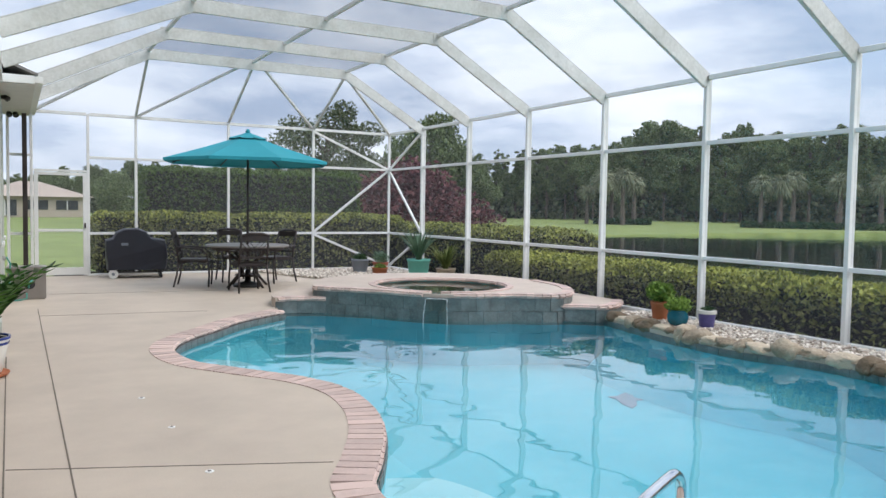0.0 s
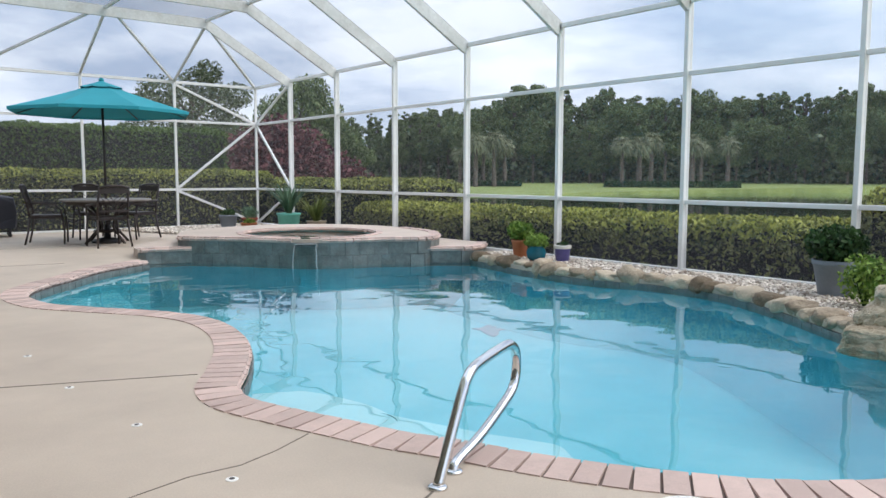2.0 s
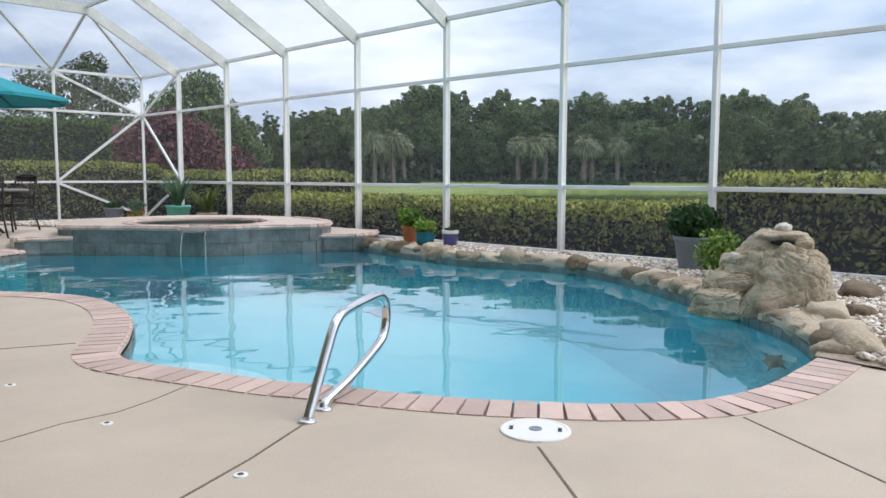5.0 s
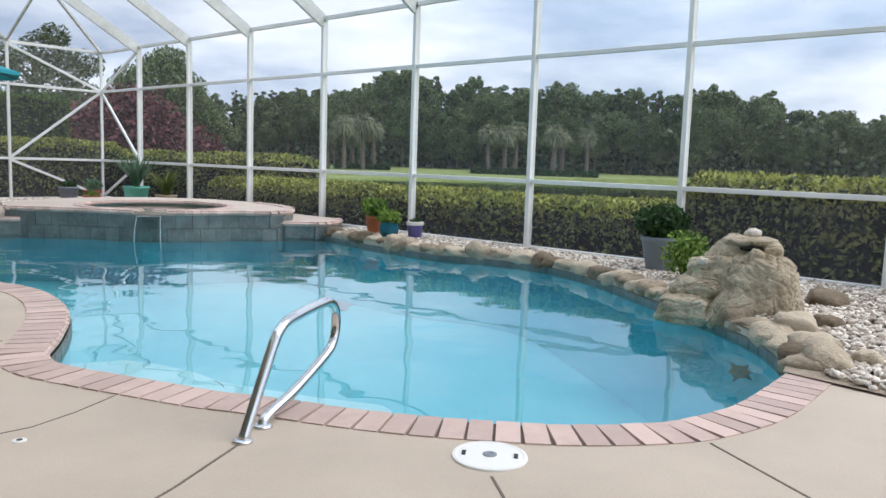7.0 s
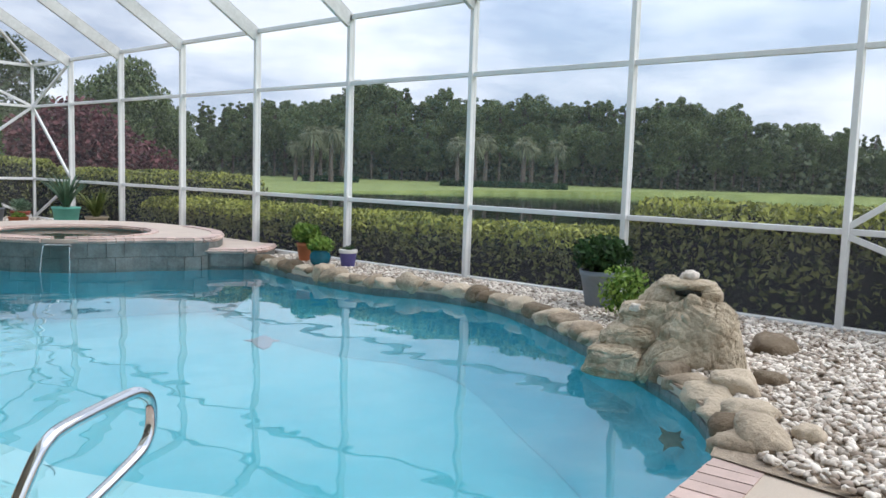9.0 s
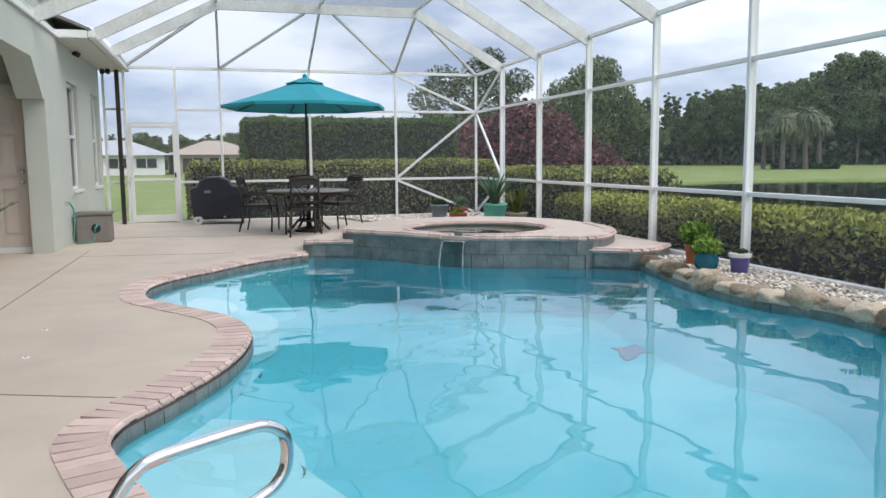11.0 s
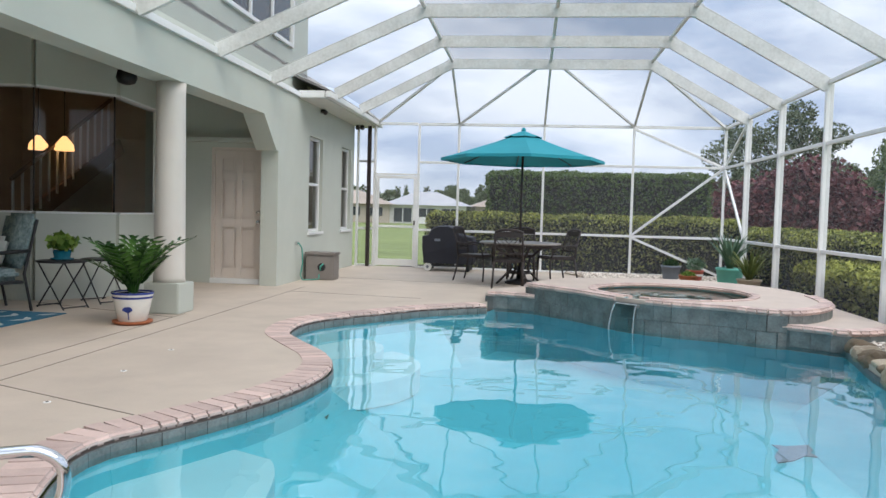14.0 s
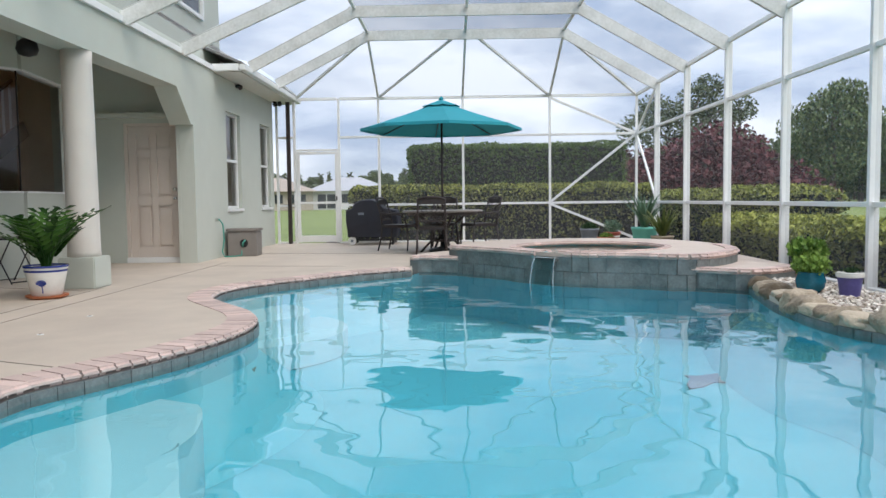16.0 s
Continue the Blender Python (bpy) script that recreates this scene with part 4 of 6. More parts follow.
# height of the tree line, in degrees above the eye, by its bearing
LINE_AZ = (-16, 0, 8, 16, 30, 33, 35, 38, 41, 44, 46, 49, 51, 56, 60, 65, 67, 70, 74, 79, 85, 100)
LINE_EL = (1.9, 2.3, 3.2, 3.6, 4.6, 4.6, 5.5, 5.8, 5.5, 6.6, 7.0, 6.0, 6.6, 5.9, 6.2, 5.3, 6.6, 5.8, 4.6, 4.0, 3.6, 3.4)
for row, (d0, d1, f0, f1, step) in enumerate(((99, 105, 0.62, 0.90, 1.15), (108, 116, 0.86, 1.05, 0.85))):
    bearing = -16.0
    while bearing < 98:
        az = bearing + wood.uniform(-0.4, 0.4)
        dist = wood.uniform(d0, d1)
        x, y = dist * math.sin(radians(az)), dist * math.cos(radians(az))
        z = float(ground_z(x, y))
        tall = (dist * math.tan(radians(float(np.interp(az, LINE_AZ, LINE_EL)))) + 1.1 - z) * wood.uniform(f0, f1)
        i = wood.randrange(6)
        put(protos[i], x, y, z, wood.uniform(0, 360), max(0.55, tall / 10.0 * wood.uniform(0.85, 1.1)), i not in used, sz=tall / 10.0)
        used.add(i)
        bearing += step * wood.uniform(0.8, 1.2)
# undergrowth that closes the wood
n = 42000
az = np.radians(rng.uniform(-25, 112, n))
dd = rng.uniform(101, 119, n)
zz = 0.3 + rng.uniform(0, 1, n) ** 1.3 * (5.6 + 1.6 * np.sin(az * 31) + 1.2 * np.sin(az * 73 + 1)) * np.where(np.degrees(az) < 24, 0.4, 1.0)
under = leaves("undergrowth", np.stack([dd * np.sin(az), dd * np.cos(az), zz], 1), 0.75, OAK, aspect=0.75)
tagged(under, "dense dark green undergrowth of the far wood", "woods", kind="stuff")
# Added near-black sheet behind the trees; the wood's shade is its colour.
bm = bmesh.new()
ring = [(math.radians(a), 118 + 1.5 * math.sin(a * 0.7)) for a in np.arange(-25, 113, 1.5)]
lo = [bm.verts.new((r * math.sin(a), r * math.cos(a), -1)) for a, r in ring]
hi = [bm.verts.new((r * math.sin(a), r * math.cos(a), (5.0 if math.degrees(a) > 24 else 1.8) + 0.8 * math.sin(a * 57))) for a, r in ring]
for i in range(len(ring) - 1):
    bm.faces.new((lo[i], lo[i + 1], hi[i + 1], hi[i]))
tagged(part("backdrop", bm, DARKCORE), "near-black sheet for the shade inside the far wood", "woods", kind="structure")


def palm_tree(h, seed):
    r = random.Random(seed)
    t = thing("palm_tree", "cabbage palm with a round grey-green crown", "palm tree")
    part("trunk", tube([(0, 0, -0.2), (0.08, 0, h * 0.5), (0.02, 0, h)], [0.26, 0.2, 0.17], 8), BARK, t)
    bm = bmesh.new()
    for k in range(95):
        a, e = r.uniform(0, 6.28), r.uniform(-0.9, 1.25)
        ln = h * r.uniform(0.24, 0.34)
        d = Vector((math.cos(a) * math.cos(e), math.sin(a) * math.cos(e), math.sin(e)))
        side = d.cross(Vector((0, 0, 1))).normalized()
        b0 = Vector((0, 0, h))
        mid, tip = b0 + d * ln * 0.6, b0 + d * ln + Vector((0, 0, -ln * 0.3))
        for q in range(5):
            w = (q - 2) * 0.16 * ln
            v = [bm.verts.new(p) for p in (b0 + d * ln * 0.3, mid + side * (w - 0.05 * ln), tip + side * w * 1.5 + Vector((0, 0, r.uniform(-0.2, 0.1))), mid + side * (w + 0.05 * ln))]
            bm.faces.new(v)
    part("crown", bm, PALM, t)
    return t


palms = [palm_tree(4.0, 1), palm_tree(4.6, 2)]
first = [True, True]
for k, (az, dist, s) in enumerate(((40.0, 86, 0.9), (41.2, 84, 1.08), (41.8, 88, 1.0), (42.6, 85, 1.12), (43.4, 86, 1.1), (51.9, 84, 0.98), (53.1, 85, 1.12), (53.9, 88, 1.08),
                                    (56.7, 84, 1.15), (57.3, 89, 0.95), (59.1, 85, 1.1))):
    i = k % 2
    x, y = dist * math.sin(radians(az)), dist * math.cos(radians(az))
    put(palms[i], x, y, float(ground_z(x, y)), k * 37, s, first[i])
    first[i] = False
for az0, az1, dist in ((50.6, 60.0, 84), (40.5, 44.6, 86)):
    m = 4000
    a = np.radians(rng.uniform(az0, az1, m))
    q = rng.uniform(-0.8, 0.8, m) + dist
    tagged(leaves("shrub_bed", np.stack([q * np.sin(a), q * np.cos(a), 0.0 + rng.uniform(0, 0.65, m)], 1), 0.25, DEEP), "low dark shrubs under the palms", "shrubs", kind="stuff")
# larger trees behind the cage corner
red = limb_tree("red_leaf_tree", "dark red-leaved tree behind the hedge", 3.2, 0.12, [(0, 0, 1.5, 1.9, 1.6, 1.4), (1.4, 0.3, 1.3, 1.5, 1.3, 1.1), (-1.4, 0, 1.4, 1.4, 1.3, 1.1), (0.4, 0.3, 2.3, 1.3, 1.1, 0.9), (2.2, 0, 0.9, 1.1, 1.0, 0.9)], 0.16, REDLEAF, 9000)
put(red, 11.4, 22.9, -0.3, 0, 1.2, True, sz=1.08)
oak = limb_tree("oak_tree", "broad dark oak behind the cage", 6.3, 0.25, [(0, 0, 4.6, 2.4, 2.2, 1.7), (2.2, 0.4, 4.2, 2.0, 1.8, 1.3), (-2.2, 0, 4.0, 1.8, 1.8, 1.4), (0.8, 0, 5.7, 1.7, 1.6, 1.0), (3.8, 0, 3.0, 1.3, 1.3, 0.9), (0, 0, 2.6, 2.6, 2.0, 1.4)], 0.22, PINE, 14000)
put(oak, 40.5, 75.0, 0.1, 0, 1.35, True, sz=1.8)
airy = limb_tree("oak_tree", "airy live oak with gaps in its crown", 6.0, 0.22, [(-2.6, 0, 3.9, 1.0, 0.9, 0.8), (-1.5, 0.3, 4.8, 1.1, 1.0, 0.8), (-0.4, 0, 4.2, 1.2, 1.1, 0.9), (0.5, 0, 5.4, 1.1, 1.0, 0.8), (1.6, 0, 4.6, 1.2, 1.0, 0.8), (2.6, 0, 5.0, 0.9, 0.9, 0.7), (2.0, 0, 3.4, 1.4, 1.2, 0.9), (-0.5, 0, 2.8, 1.9, 1.4, 0.9), (1.0, 0, 6.0, 0.7, 0.7, 0.6)], 0.15, OAK, 10000)
put(airy, 19.4, 51.0, -0.3, 20, 1.5, True, sz=1.42)
gap = [(6.2, 72, 0.72), (10.2, 78, 0.7), (13.5, 74, 0.75), (29.8, 92, 1.3), (26.5, 90, 1.25)]
for az, dist, s in gap:
    put(oak, dist * math.sin(radians(az)), dist * math.cos(radians(az)), -0.5, az * 11, s)


def far_house(x, y, w, d, wallmat, roofmat, label):
    h = thing("house", label, "house", at=pose(x, y, float(ground_z(x, y)) - 0.15, 0, 0, 8))
    part("wall", boxed(-w / 2, w / 2, 0, d, 0, 2.2), wallmat, h)
    bm = bmesh.new()
    e = 0.6
    b = [bm.verts.new(p) for p in ((-w / 2 - e, -e, 2.15), (w / 2 + e, -e, 2.15), (w / 2 + e, d + e, 2.15), (-w / 2 - e, d + e, 2.15))]
    r0, r1 = bm.verts.new((-w / 2 + d * 0.45, d / 2, 3.7)), bm.verts.new((w / 2 - d * 0.45, d / 2, 3.7))
    for f in ((b[0], b[1], r1, r0), (b[1], b[2], r1), (b[2], b[3], r0, r1), (b[3], b[0], r0), (b[3], b[2], b[1], b[0])):
        bm.faces.new(f)
    part("roof", bm, roofmat, h)
    for k in range(3):
        wx = -w / 2 + w * (0.2 + 0.3 * k)
        wd = part("window", boxed(wx - w * 0.11, wx + w * 0.11, -0.06, -0.002, 0.3 if k == 0 else 0.9, 1.8), FARGLASS, h)
        part("frame", boxed(wx - 0.05, wx + 0.05, -0.09, -0.062, 0.3 if k == 0 else 0.9, 1.8), FARWALL, wd)
    return h


far_house(-7.4, 82, 8.6, 7, FARWALL, FARROOF, "white single-storey house with pale hip roof")
far_house(2.2, 84, 9, 8, FARTAN, FARTANROOF, "tan single-storey house with brown hip roof")
far_house(-15.2, 80, 8, 8, FARTAN, FARTANROOF, "tan single-storey house beside the lawn")

# ---- furniture ----
def dining_chair():
    c = thing("dining_chair", "dark bronze metal chair with lattice back", "chair", "chairs round the table")
    for x in (-0.23, 0.23):
        part("leg", tube([(x, -0.24, 0.44), (x * 1.05, -0.27, 0.2), (x * 1.12, -0.32, 0.0)], 0.016, 8), BRONZE, c, smooth=True)
        part("leg", tube([(x, 0.24, 0.44), (x * 1.05, 0.26, 0.22), (x * 1.08, 0.25, 0.0)], 0.016, 8), BRONZE, c, smooth=True)
        part("back_post", tube([(x, -0.24, 0.44), (x * 0.98, -0.28, 0.7), (x * 0.95, -0.36, 0.94)], 0.017, 8), BRONZE, c, smooth=True)
        part("armrest", tube([(x * 1.02, -0.28, 0.68), (x * 1.16, -0.1, 0.67), (x * 1.16, 0.14, 0.65), (x * 1.08, 0.22, 0.56), (x, 0.23, 0.44)], 0.015, 8), BRONZE, c, smooth=True)
    part("seat", boxed(-0.25, 0.25, -0.25, 0.25, 0.42, 0.475, 0.02), BRONZE, c)
    bm = bmesh.new()
    for k in range(-5, 6):
        for sgn in (-1, 1):
            a, b = k * 0.075, k * 0.075 + sgn * 0.26
            lo2, hi2 = 0.0, 1.0
            if b > 0.21:
                hi2 = (0.21 - a) / (b - a)
            if b < -0.21:
                hi2 = (-0.21 - a) / (b - a)
            if abs(a) > 0.21 or hi2 <= 0.05:
                continue
            bar((a, -0.27, 0.58), (a + (b - a) * hi2, -0.27 - 0.07 * hi2, 0.58 + 0.26 * hi2), 0.012, 0.008, 0, bm)
    part("lattice", bm, BRONZE, c)
    part("top_rail", tube([(-0.22, -0.355, 0.92), (-0.1, -0.37, 0.955), (0.1, -0.37, 0.955), (0.22, -0.355, 0.92)], 0.022, 8), BRONZE, c, smooth=True)
    part("top_panel", bar((-0.21, -0.352, 0.885), (0.21, -0.352, 0.885), 0.012, 0.09, 0.003), BRONZE, c)
    part("cross_rail", bar((-0.22, -0.268, 0.565), (0.22, -0.268, 0.565), 0.015, 0.03), BRONZE, c)
    return c


TX, TY = 3.71, 13.5
ch = dining_chair()
ch.matrix_basis = pose(TX - 0.18, TY - 0.72, 0, 0, 0, 3)
for x, y, r in ((TX - 0.80, TY + 0.42, -108), (TX + 0.66, TY + 0.62, 118), (TX + 0.02, TY + 1.05, 178)):
    copy_thing(ch, pose(x, y, 0, 0, 0, r))
table = thing("dining_table", "round patio table with a stone-coloured top", "table", at=pose(TX, TY, 0))
part("tabletop", lathe([(0.66, 0.695), (0.70, 0.70), (0.71, 0.715), (0.70, 0.73), (0.05, 0.732)], 44), TABLETOP, table)
part("apron", lathe([(0.62, 0.64), (0.625, 0.694), (0.60, 0.694), (0.60, 0.64)], 40), BRONZE, table)
for k in range(4):
    a = k * math.pi / 2 + 0.4
    c, s = math.cos(a), math.sin(a)
    part("leg", tube([(0.5 * c, 0.5 * s, 0.69), (0.2 * c, 0.2 * s, 0.45), (0.16 * c, 0.16 * s, 0.25), (0.42 * c, 0.42 * s, 0.0)], 0.022, 8), BRONZE, table, smooth=True)
part("base_ring", lathe([(0.2, 0.18), (0.22, 0.2), (0.2, 0.22), (0.18, 0.2)], 30), BRONZE, table)

umb = thing("patio_umbrella", "open teal market umbrella on a dark pole", "umbrella", at=pose(TX, TY, 0))
part("pole", tube([(0, 0, 0.05), (0, 0, 2.62)], 0.02, 12), BRONZE, umb, smooth=True)
part("base", lathe([(0.24, 0.0), (0.25, 0.03), (0.2, 0.06), (0.05, 0.09), (0.04, 0.3)], 28), IRON, umb, smooth=True)
R8, ZE, ZT = 1.42, 2.16, 2.62


def canopy_panel(a0, a1, r0, r1, z0, z1, sag, mat, name, steps=6):
    bm = bmesh.new()
    grid = []
    for i in range(steps + 1):
        f = i / steps
        row = []
        for j in range(steps + 1):
            g = j / steps
            r = r0 + (r1 - r0) * f
            p0, p1 = Vector((r * math.cos(a0), r * math.sin(a0), 0)), Vector((r * math.cos(a1), r * math.sin(a1), 0))
            p = p0.lerp(p1, g)
            p.z = z0 + (z1 - z0) * f ** 0.9 - sag * math.sin(math.pi * g) * f
            row.append(bm.verts.new(p))
        grid.append(row)
    for i in range(steps):
        for j in range(steps):
            bm.faces.new((grid[i][j], grid[i + 1][j], grid[i + 1][j + 1], grid[i][j + 1]))
    ob = part(name, bm, mat, umb, smooth=True)
    return ob


for k in range(8):
    a0, a1 = k * math.pi / 4 + 0.1, (k + 1) * math.pi / 4 + 0.1
    canopy_panel(a0, a1, 0.22, R8, 2.56, ZE, 0.03, TEAL, "canopy_panel")
    canopy_panel(a0, a1, 0.02, 0.34, 2.66, 2.55, 0.015, TEAL, "vent_panel", 3)
    part("valance", bar((R8 * math.cos(a0), R8 * math.sin(a0), ZE - 0.02), (R8 * math.cos(a1), R8 * math.sin(a1), ZE - 0.02), 0.006, 0.05, 0), TEAL, umb)
    part("rib", bar((0.05 * math.cos(a0), 0.05 * math.sin(a0), 2.53), (R8 * math.cos(a0), R8 * math.sin(a0), ZE - 0.02), 0.014, 0.014, 0), BRONZE, umb)
part("finial", lathe([(0.03, 2.65), (0.045, 2.67), (0.03, 2.70), (0.005, 2.72)], 12), TEAL, umb, smooth=True)

grill = thing("barbecue", "gas barbecue under a black fitted cover", "barbecue", at=pose(2.23, 15.95, 0, 0, 0, -4))
bm = bmesh.new()
prof = [(-0.52, 0.16), (-0.55, 0.45), (-0.54, 0.72), (-0.42, 0.75), (-0.36, 0.86), (-0.22, 0.93), (0.0, 0.94), (0.16, 0.88), (0.24, 0.76), (0.5, 0.72), (0.54, 0.45), (0.5, 0.16)]
rings = []
for y, ins in ((-0.29, 0.03), (-0.25, 0.0), (0.0, -0.01), (0.25, 0.0), (0.29, 0.03)):
    rings.append([bm.verts.new((x * (1 - ins), y, z - ins * 0.6 * (z > 0.5))) for x, z in prof])
for a, b in zip(rings, rings[1:]):
    for i in range(len(prof)):
        j = (i + 1) % len(prof)
        bm.faces.new((a[i], a[j], b[j], b[i]))
bm.faces.new(rings[0][::-1])
bm.faces.new(rings[-1])
bmesh.ops.subdivide_edges(bm, edges=[e for e in bm.edges if e.calc_length() > 0.2], cuts=2)
for v in bm.verts:
    v.co += Vector((noise_at(v.co, 5), noise_at(v.co + Vector((5, 5, 5)), 5), 0)) * 0.02
part("cover", bm, COVER, grill, "black vinyl cover with soft creases")
part("badge", boxed(-0.28, -0.16, -0.305, -0.285, 0.62, 0.67, 0.003), GREYPOT, grill, "small grey badge")
for x in (-0.4, 0.42):
    part("cart_leg", boxed(x - 0.02, x + 0.02, -0.22, 0.22, 0.03, 0.2), IRON, grill)
part("lower_rail", boxed(-0.42, 0.44, -0.24, -0.2, 0.10, 0.13), IRON, grill)
wh = part("wheel", tube([(-0.42, -0.27, 0.085), (-0.42, -0.22, 0.085)], 0.085, 20), PLASTIC, grill, "pale plastic wheel")
part("hub", tube([(-0.42, -0.285, 0.085), (-0.42, -0.27, 0.085)], 0.03, 12), GREYPOT, wh)
part("caster", tube([(0.42, -0.24, 0.03), (0.42, -0.2, 0.03)], 0.03, 12), IRON, grill)

rail = thing("grab_rail", "polished stainless steel pool grab rail", "pool rail")
A = Vector((1.76, 2.13, 0))
B = Vector((1.90, 2.21, 0))
along = Vector((0.92, 0.39, 0))
ctrl = [A] + [A + along * u + Vector((0, 0, z)) for u, z in ((0.10, 0.155), (0.20, 0.305), (0.25, 0.355), (0.325, 0.38), (0.58, 0.40), (0.66, 0.39), (0.71, 0.345), (0.715, 0.265), (0.685, 0.205), (0.615, 0.165), (0.36, 0.085))] + [B + along * 0.03 + Vector((0, 0, 0.03)), B]
fine = []
for i in range(len(ctrl) - 1):
    p0, p1, p2, p3 = ctrl[max(i - 1, 0)], ctrl[i], ctrl[i + 1], ctrl[min(i + 2, len(ctrl) - 1)]
    for k in range(6):
        t = k / 6
        fine.append(0.5 * (2 * p1 + (p2 - p0) * t + (2 * p0 - 5 * p1 + 4 * p2 - p3) * t * t + (3 * p1 - p0 - 3 * p2 + p3) * t ** 3))
fine.append(ctrl[-1])
part("tube", tube(fine, 0.021, 14), CHROME, rail, smooth=True)
for q in (A, B):
    part("flange", lathe([(0.038, 0.0), (0.036, 0.008), (0.024, 0.014)], 18, cx=q.x, cy=q.y), CHROME, rail, smooth=True)

lid = thing("skimmer_lid", "round white plastic skimmer lid in the deck", "skimmer lid", at=pose(2.29, 1.44, 0.001, 0, 0, 35))
part("disc", lathe([(0.132, 0.0), (0.13, 0.006), (0.12, 0.008), (0.115, 0.006), (0.02, 0.007)], 40), PLASTIC, lid)
part("boss", lathe([(0.025, 0.0065), (0.024, 0.010), (0.012, 0.011), (0.01, 0.009)], 20), GREYPOT, lid)
for s in (-1, 1):
    part("finger_slot", boxed(-0.018, 0.018, s * 0.09 - 0.007, s * 0.09 + 0.007, 0.006, 0.0095), IRON, lid)
dot = thing("deck_anchor", "small brass and white safety cover anchor", "deck anchor", "deck anchors", at=pose(1.05, 4.35, 0.0))
part("ring", lathe([(0.024, 0.0), (0.023, 0.003), (0.015, 0.004)], 18), PLASTIC, dot)
part("plug", lathe([(0.011, 0.003), (0.010, 0.0055)], 12), BRONZE, dot)
for x, y in ((1.137, 3.507), (1.218, 2.66), (1.02, 5.27), (0.96, 6.12), (1.30, 1.85)):
    copy_thing(dot, pose(x, y, 0.0))

hb = thing("hose_box", "taupe plastic hose reel box by the wall", "hose box", at=pose(0.33, 12.95, 0))
part("body", boxed(-0.24, 0.25, -0.18, 0.2, 0.0, 0.42, 0.015), TAUPE, hb)
part("lid", boxed(-0.26, 0.27, -0.2, 0.22, 0.421, 0.47, 0.012), TAUPE, hb)
part("port", tube([(0.04, -0.184, 0.22), (0.04, -0.17, 0.22)], 0.07, 20), IRON, hb)
part("hose_end", tube([(0.02, -0.19, 0.17), (0.03, -0.21, 0.23), (0.07, -0.19, 0.28)], 0.016, 8), HOSE, hb, smooth=True)
hose = thing("garden_hose", "green garden hose hanging from the wall tap", "hose")
part("tube", tube([(0.05, 12.35, 0.62), (0.09, 12.36, 0.64), (0.13, 12.42, 0.55), (0.12, 12.5, 0.3), (0.1, 12.45, 0.1), (0.12, 12.5, 0.02), (0.25, 12.62, 0.015), (0.33, 12.76, 0.02), (0.33, 12.775, 0.1)], 0.011, 8), HOSE, hose, smooth=True)
part("tap", boxed(0.03, 0.08, 12.32, 12.38, 0.6, 0.66, 0.006), CHROME, hose)

dp = thing("downpipe", "dark bronze downpipe at the house corner", "downpipe")
part("pipe", boxed(0.33, 0.41, 16.36, 16.44, 0.0, 3.1, 0.008), BRONZE, dp)
fl = thing("flood_light", "twin black flood light under the eave", "lamp")
part("plate", boxed(0.12, 0.22, 16.3, 16.4, 3.06, 3.1), IRON, fl)
for d in (-0.05, 0.05):
    part("head", tube([(0.17 + d, 16.32, 3.05), (0.18 + d, 16.26, 3.0), (0.19 + d, 16.22, 2.96)], [0.02, 0.045, 0.05], 12), IRON, fl, smooth=True)
wc = thing("wall_camera", "small dark lamp on the stucco wall", "wall lamp")
part("body", tube([(FACE, 13.75, 2.98), (FACE + 0.06, 13.73, 2.98), (FACE + 0.1, 13.7, 2.95)], [0.03, 0.04, 0.045], 12), BRONZE, wc, smooth=True)
spk = thing("patio_speaker", "round black outdoor speaker under the beam", "speaker")
part("bracket", bar((-1.11, 9.09, 3.5), (-1.11, 9.09, 2.88), 0.04, 0.04), IRON, spk)
part("body", lathe([(0.04, 2.67), (0.10, 2.69), (0.125, 2.75), (0.11, 2.83), (0.05, 2.88)], 24, cx=-1.11, cy=9.09), IRON, spk, smooth=True)


# ---- pots and plants ----
def pot(prof, mat, parent, soil_r, soil_z, name="pot", label=""):
    b = part(name, lathe(prof, 30), mat, parent, label, smooth=True)
    part("soil", lathe([(soil_r, soil_z - 0.02), (soil_r, soil_z), (0.01, soil_z + 0.008)], 20), SOIL, parent)
    return b


def bushy(parent, n, c, r, size, mat, aspect=0.55):
    pts = blob_points(n, c, r, 0.2)
    leaves("foliage", pts, size, mat, parent, aspect=aspect, up=0.4)
    bm = bmesh.new()
    for k in range(7):
        a = k * 0.9
        tube([(0, 0, c[2] - r[2] * 1.1), (math.cos(a) * r[0] * 0.6, math.sin(a) * r[1] * 0.6, c[2] + r[2] * 0.4)], [0.007, 0.003], 5, bm)
    part("stems", bm, DEEP, parent)


def blades(parent, n, h, spread, w, mat, z0, seed):
    r = random.Random(seed)
    for k in range(n):
        a = 2 * math.pi * k / n + r.uniform(-0.3, 0.3)
        s, hh = spread * r.uniform(0.4, 1.0), h * r.uniform(0.7, 1.05)
        d = Vector((math.cos(a), math.sin(a), 0))
        t = Vector((-d.y, d.x, 0))
        bm = bmesh.new()
        prev = None
        for i in range(6):
            f = i / 5
            c = d * (0.02 + s * f ** 1.6) + Vector((0, 0, z0 + hh * (f - 0.12 * f * f)))
            ww = w * (1 - f) ** 0.7 * 0.5 + 0.0015
            row = [bm.verts.new(c - t * ww), bm.verts.new(c - d * ww * 0.5), bm.verts.new(c + t * ww)]
            if prev:
                bm.faces.new((prev[0], prev[1], row[1], row[0]))
                bm.faces.new((prev[1], prev[2], row[2], row[1]))
            prev = row
        part("blade", bm, mat, parent)


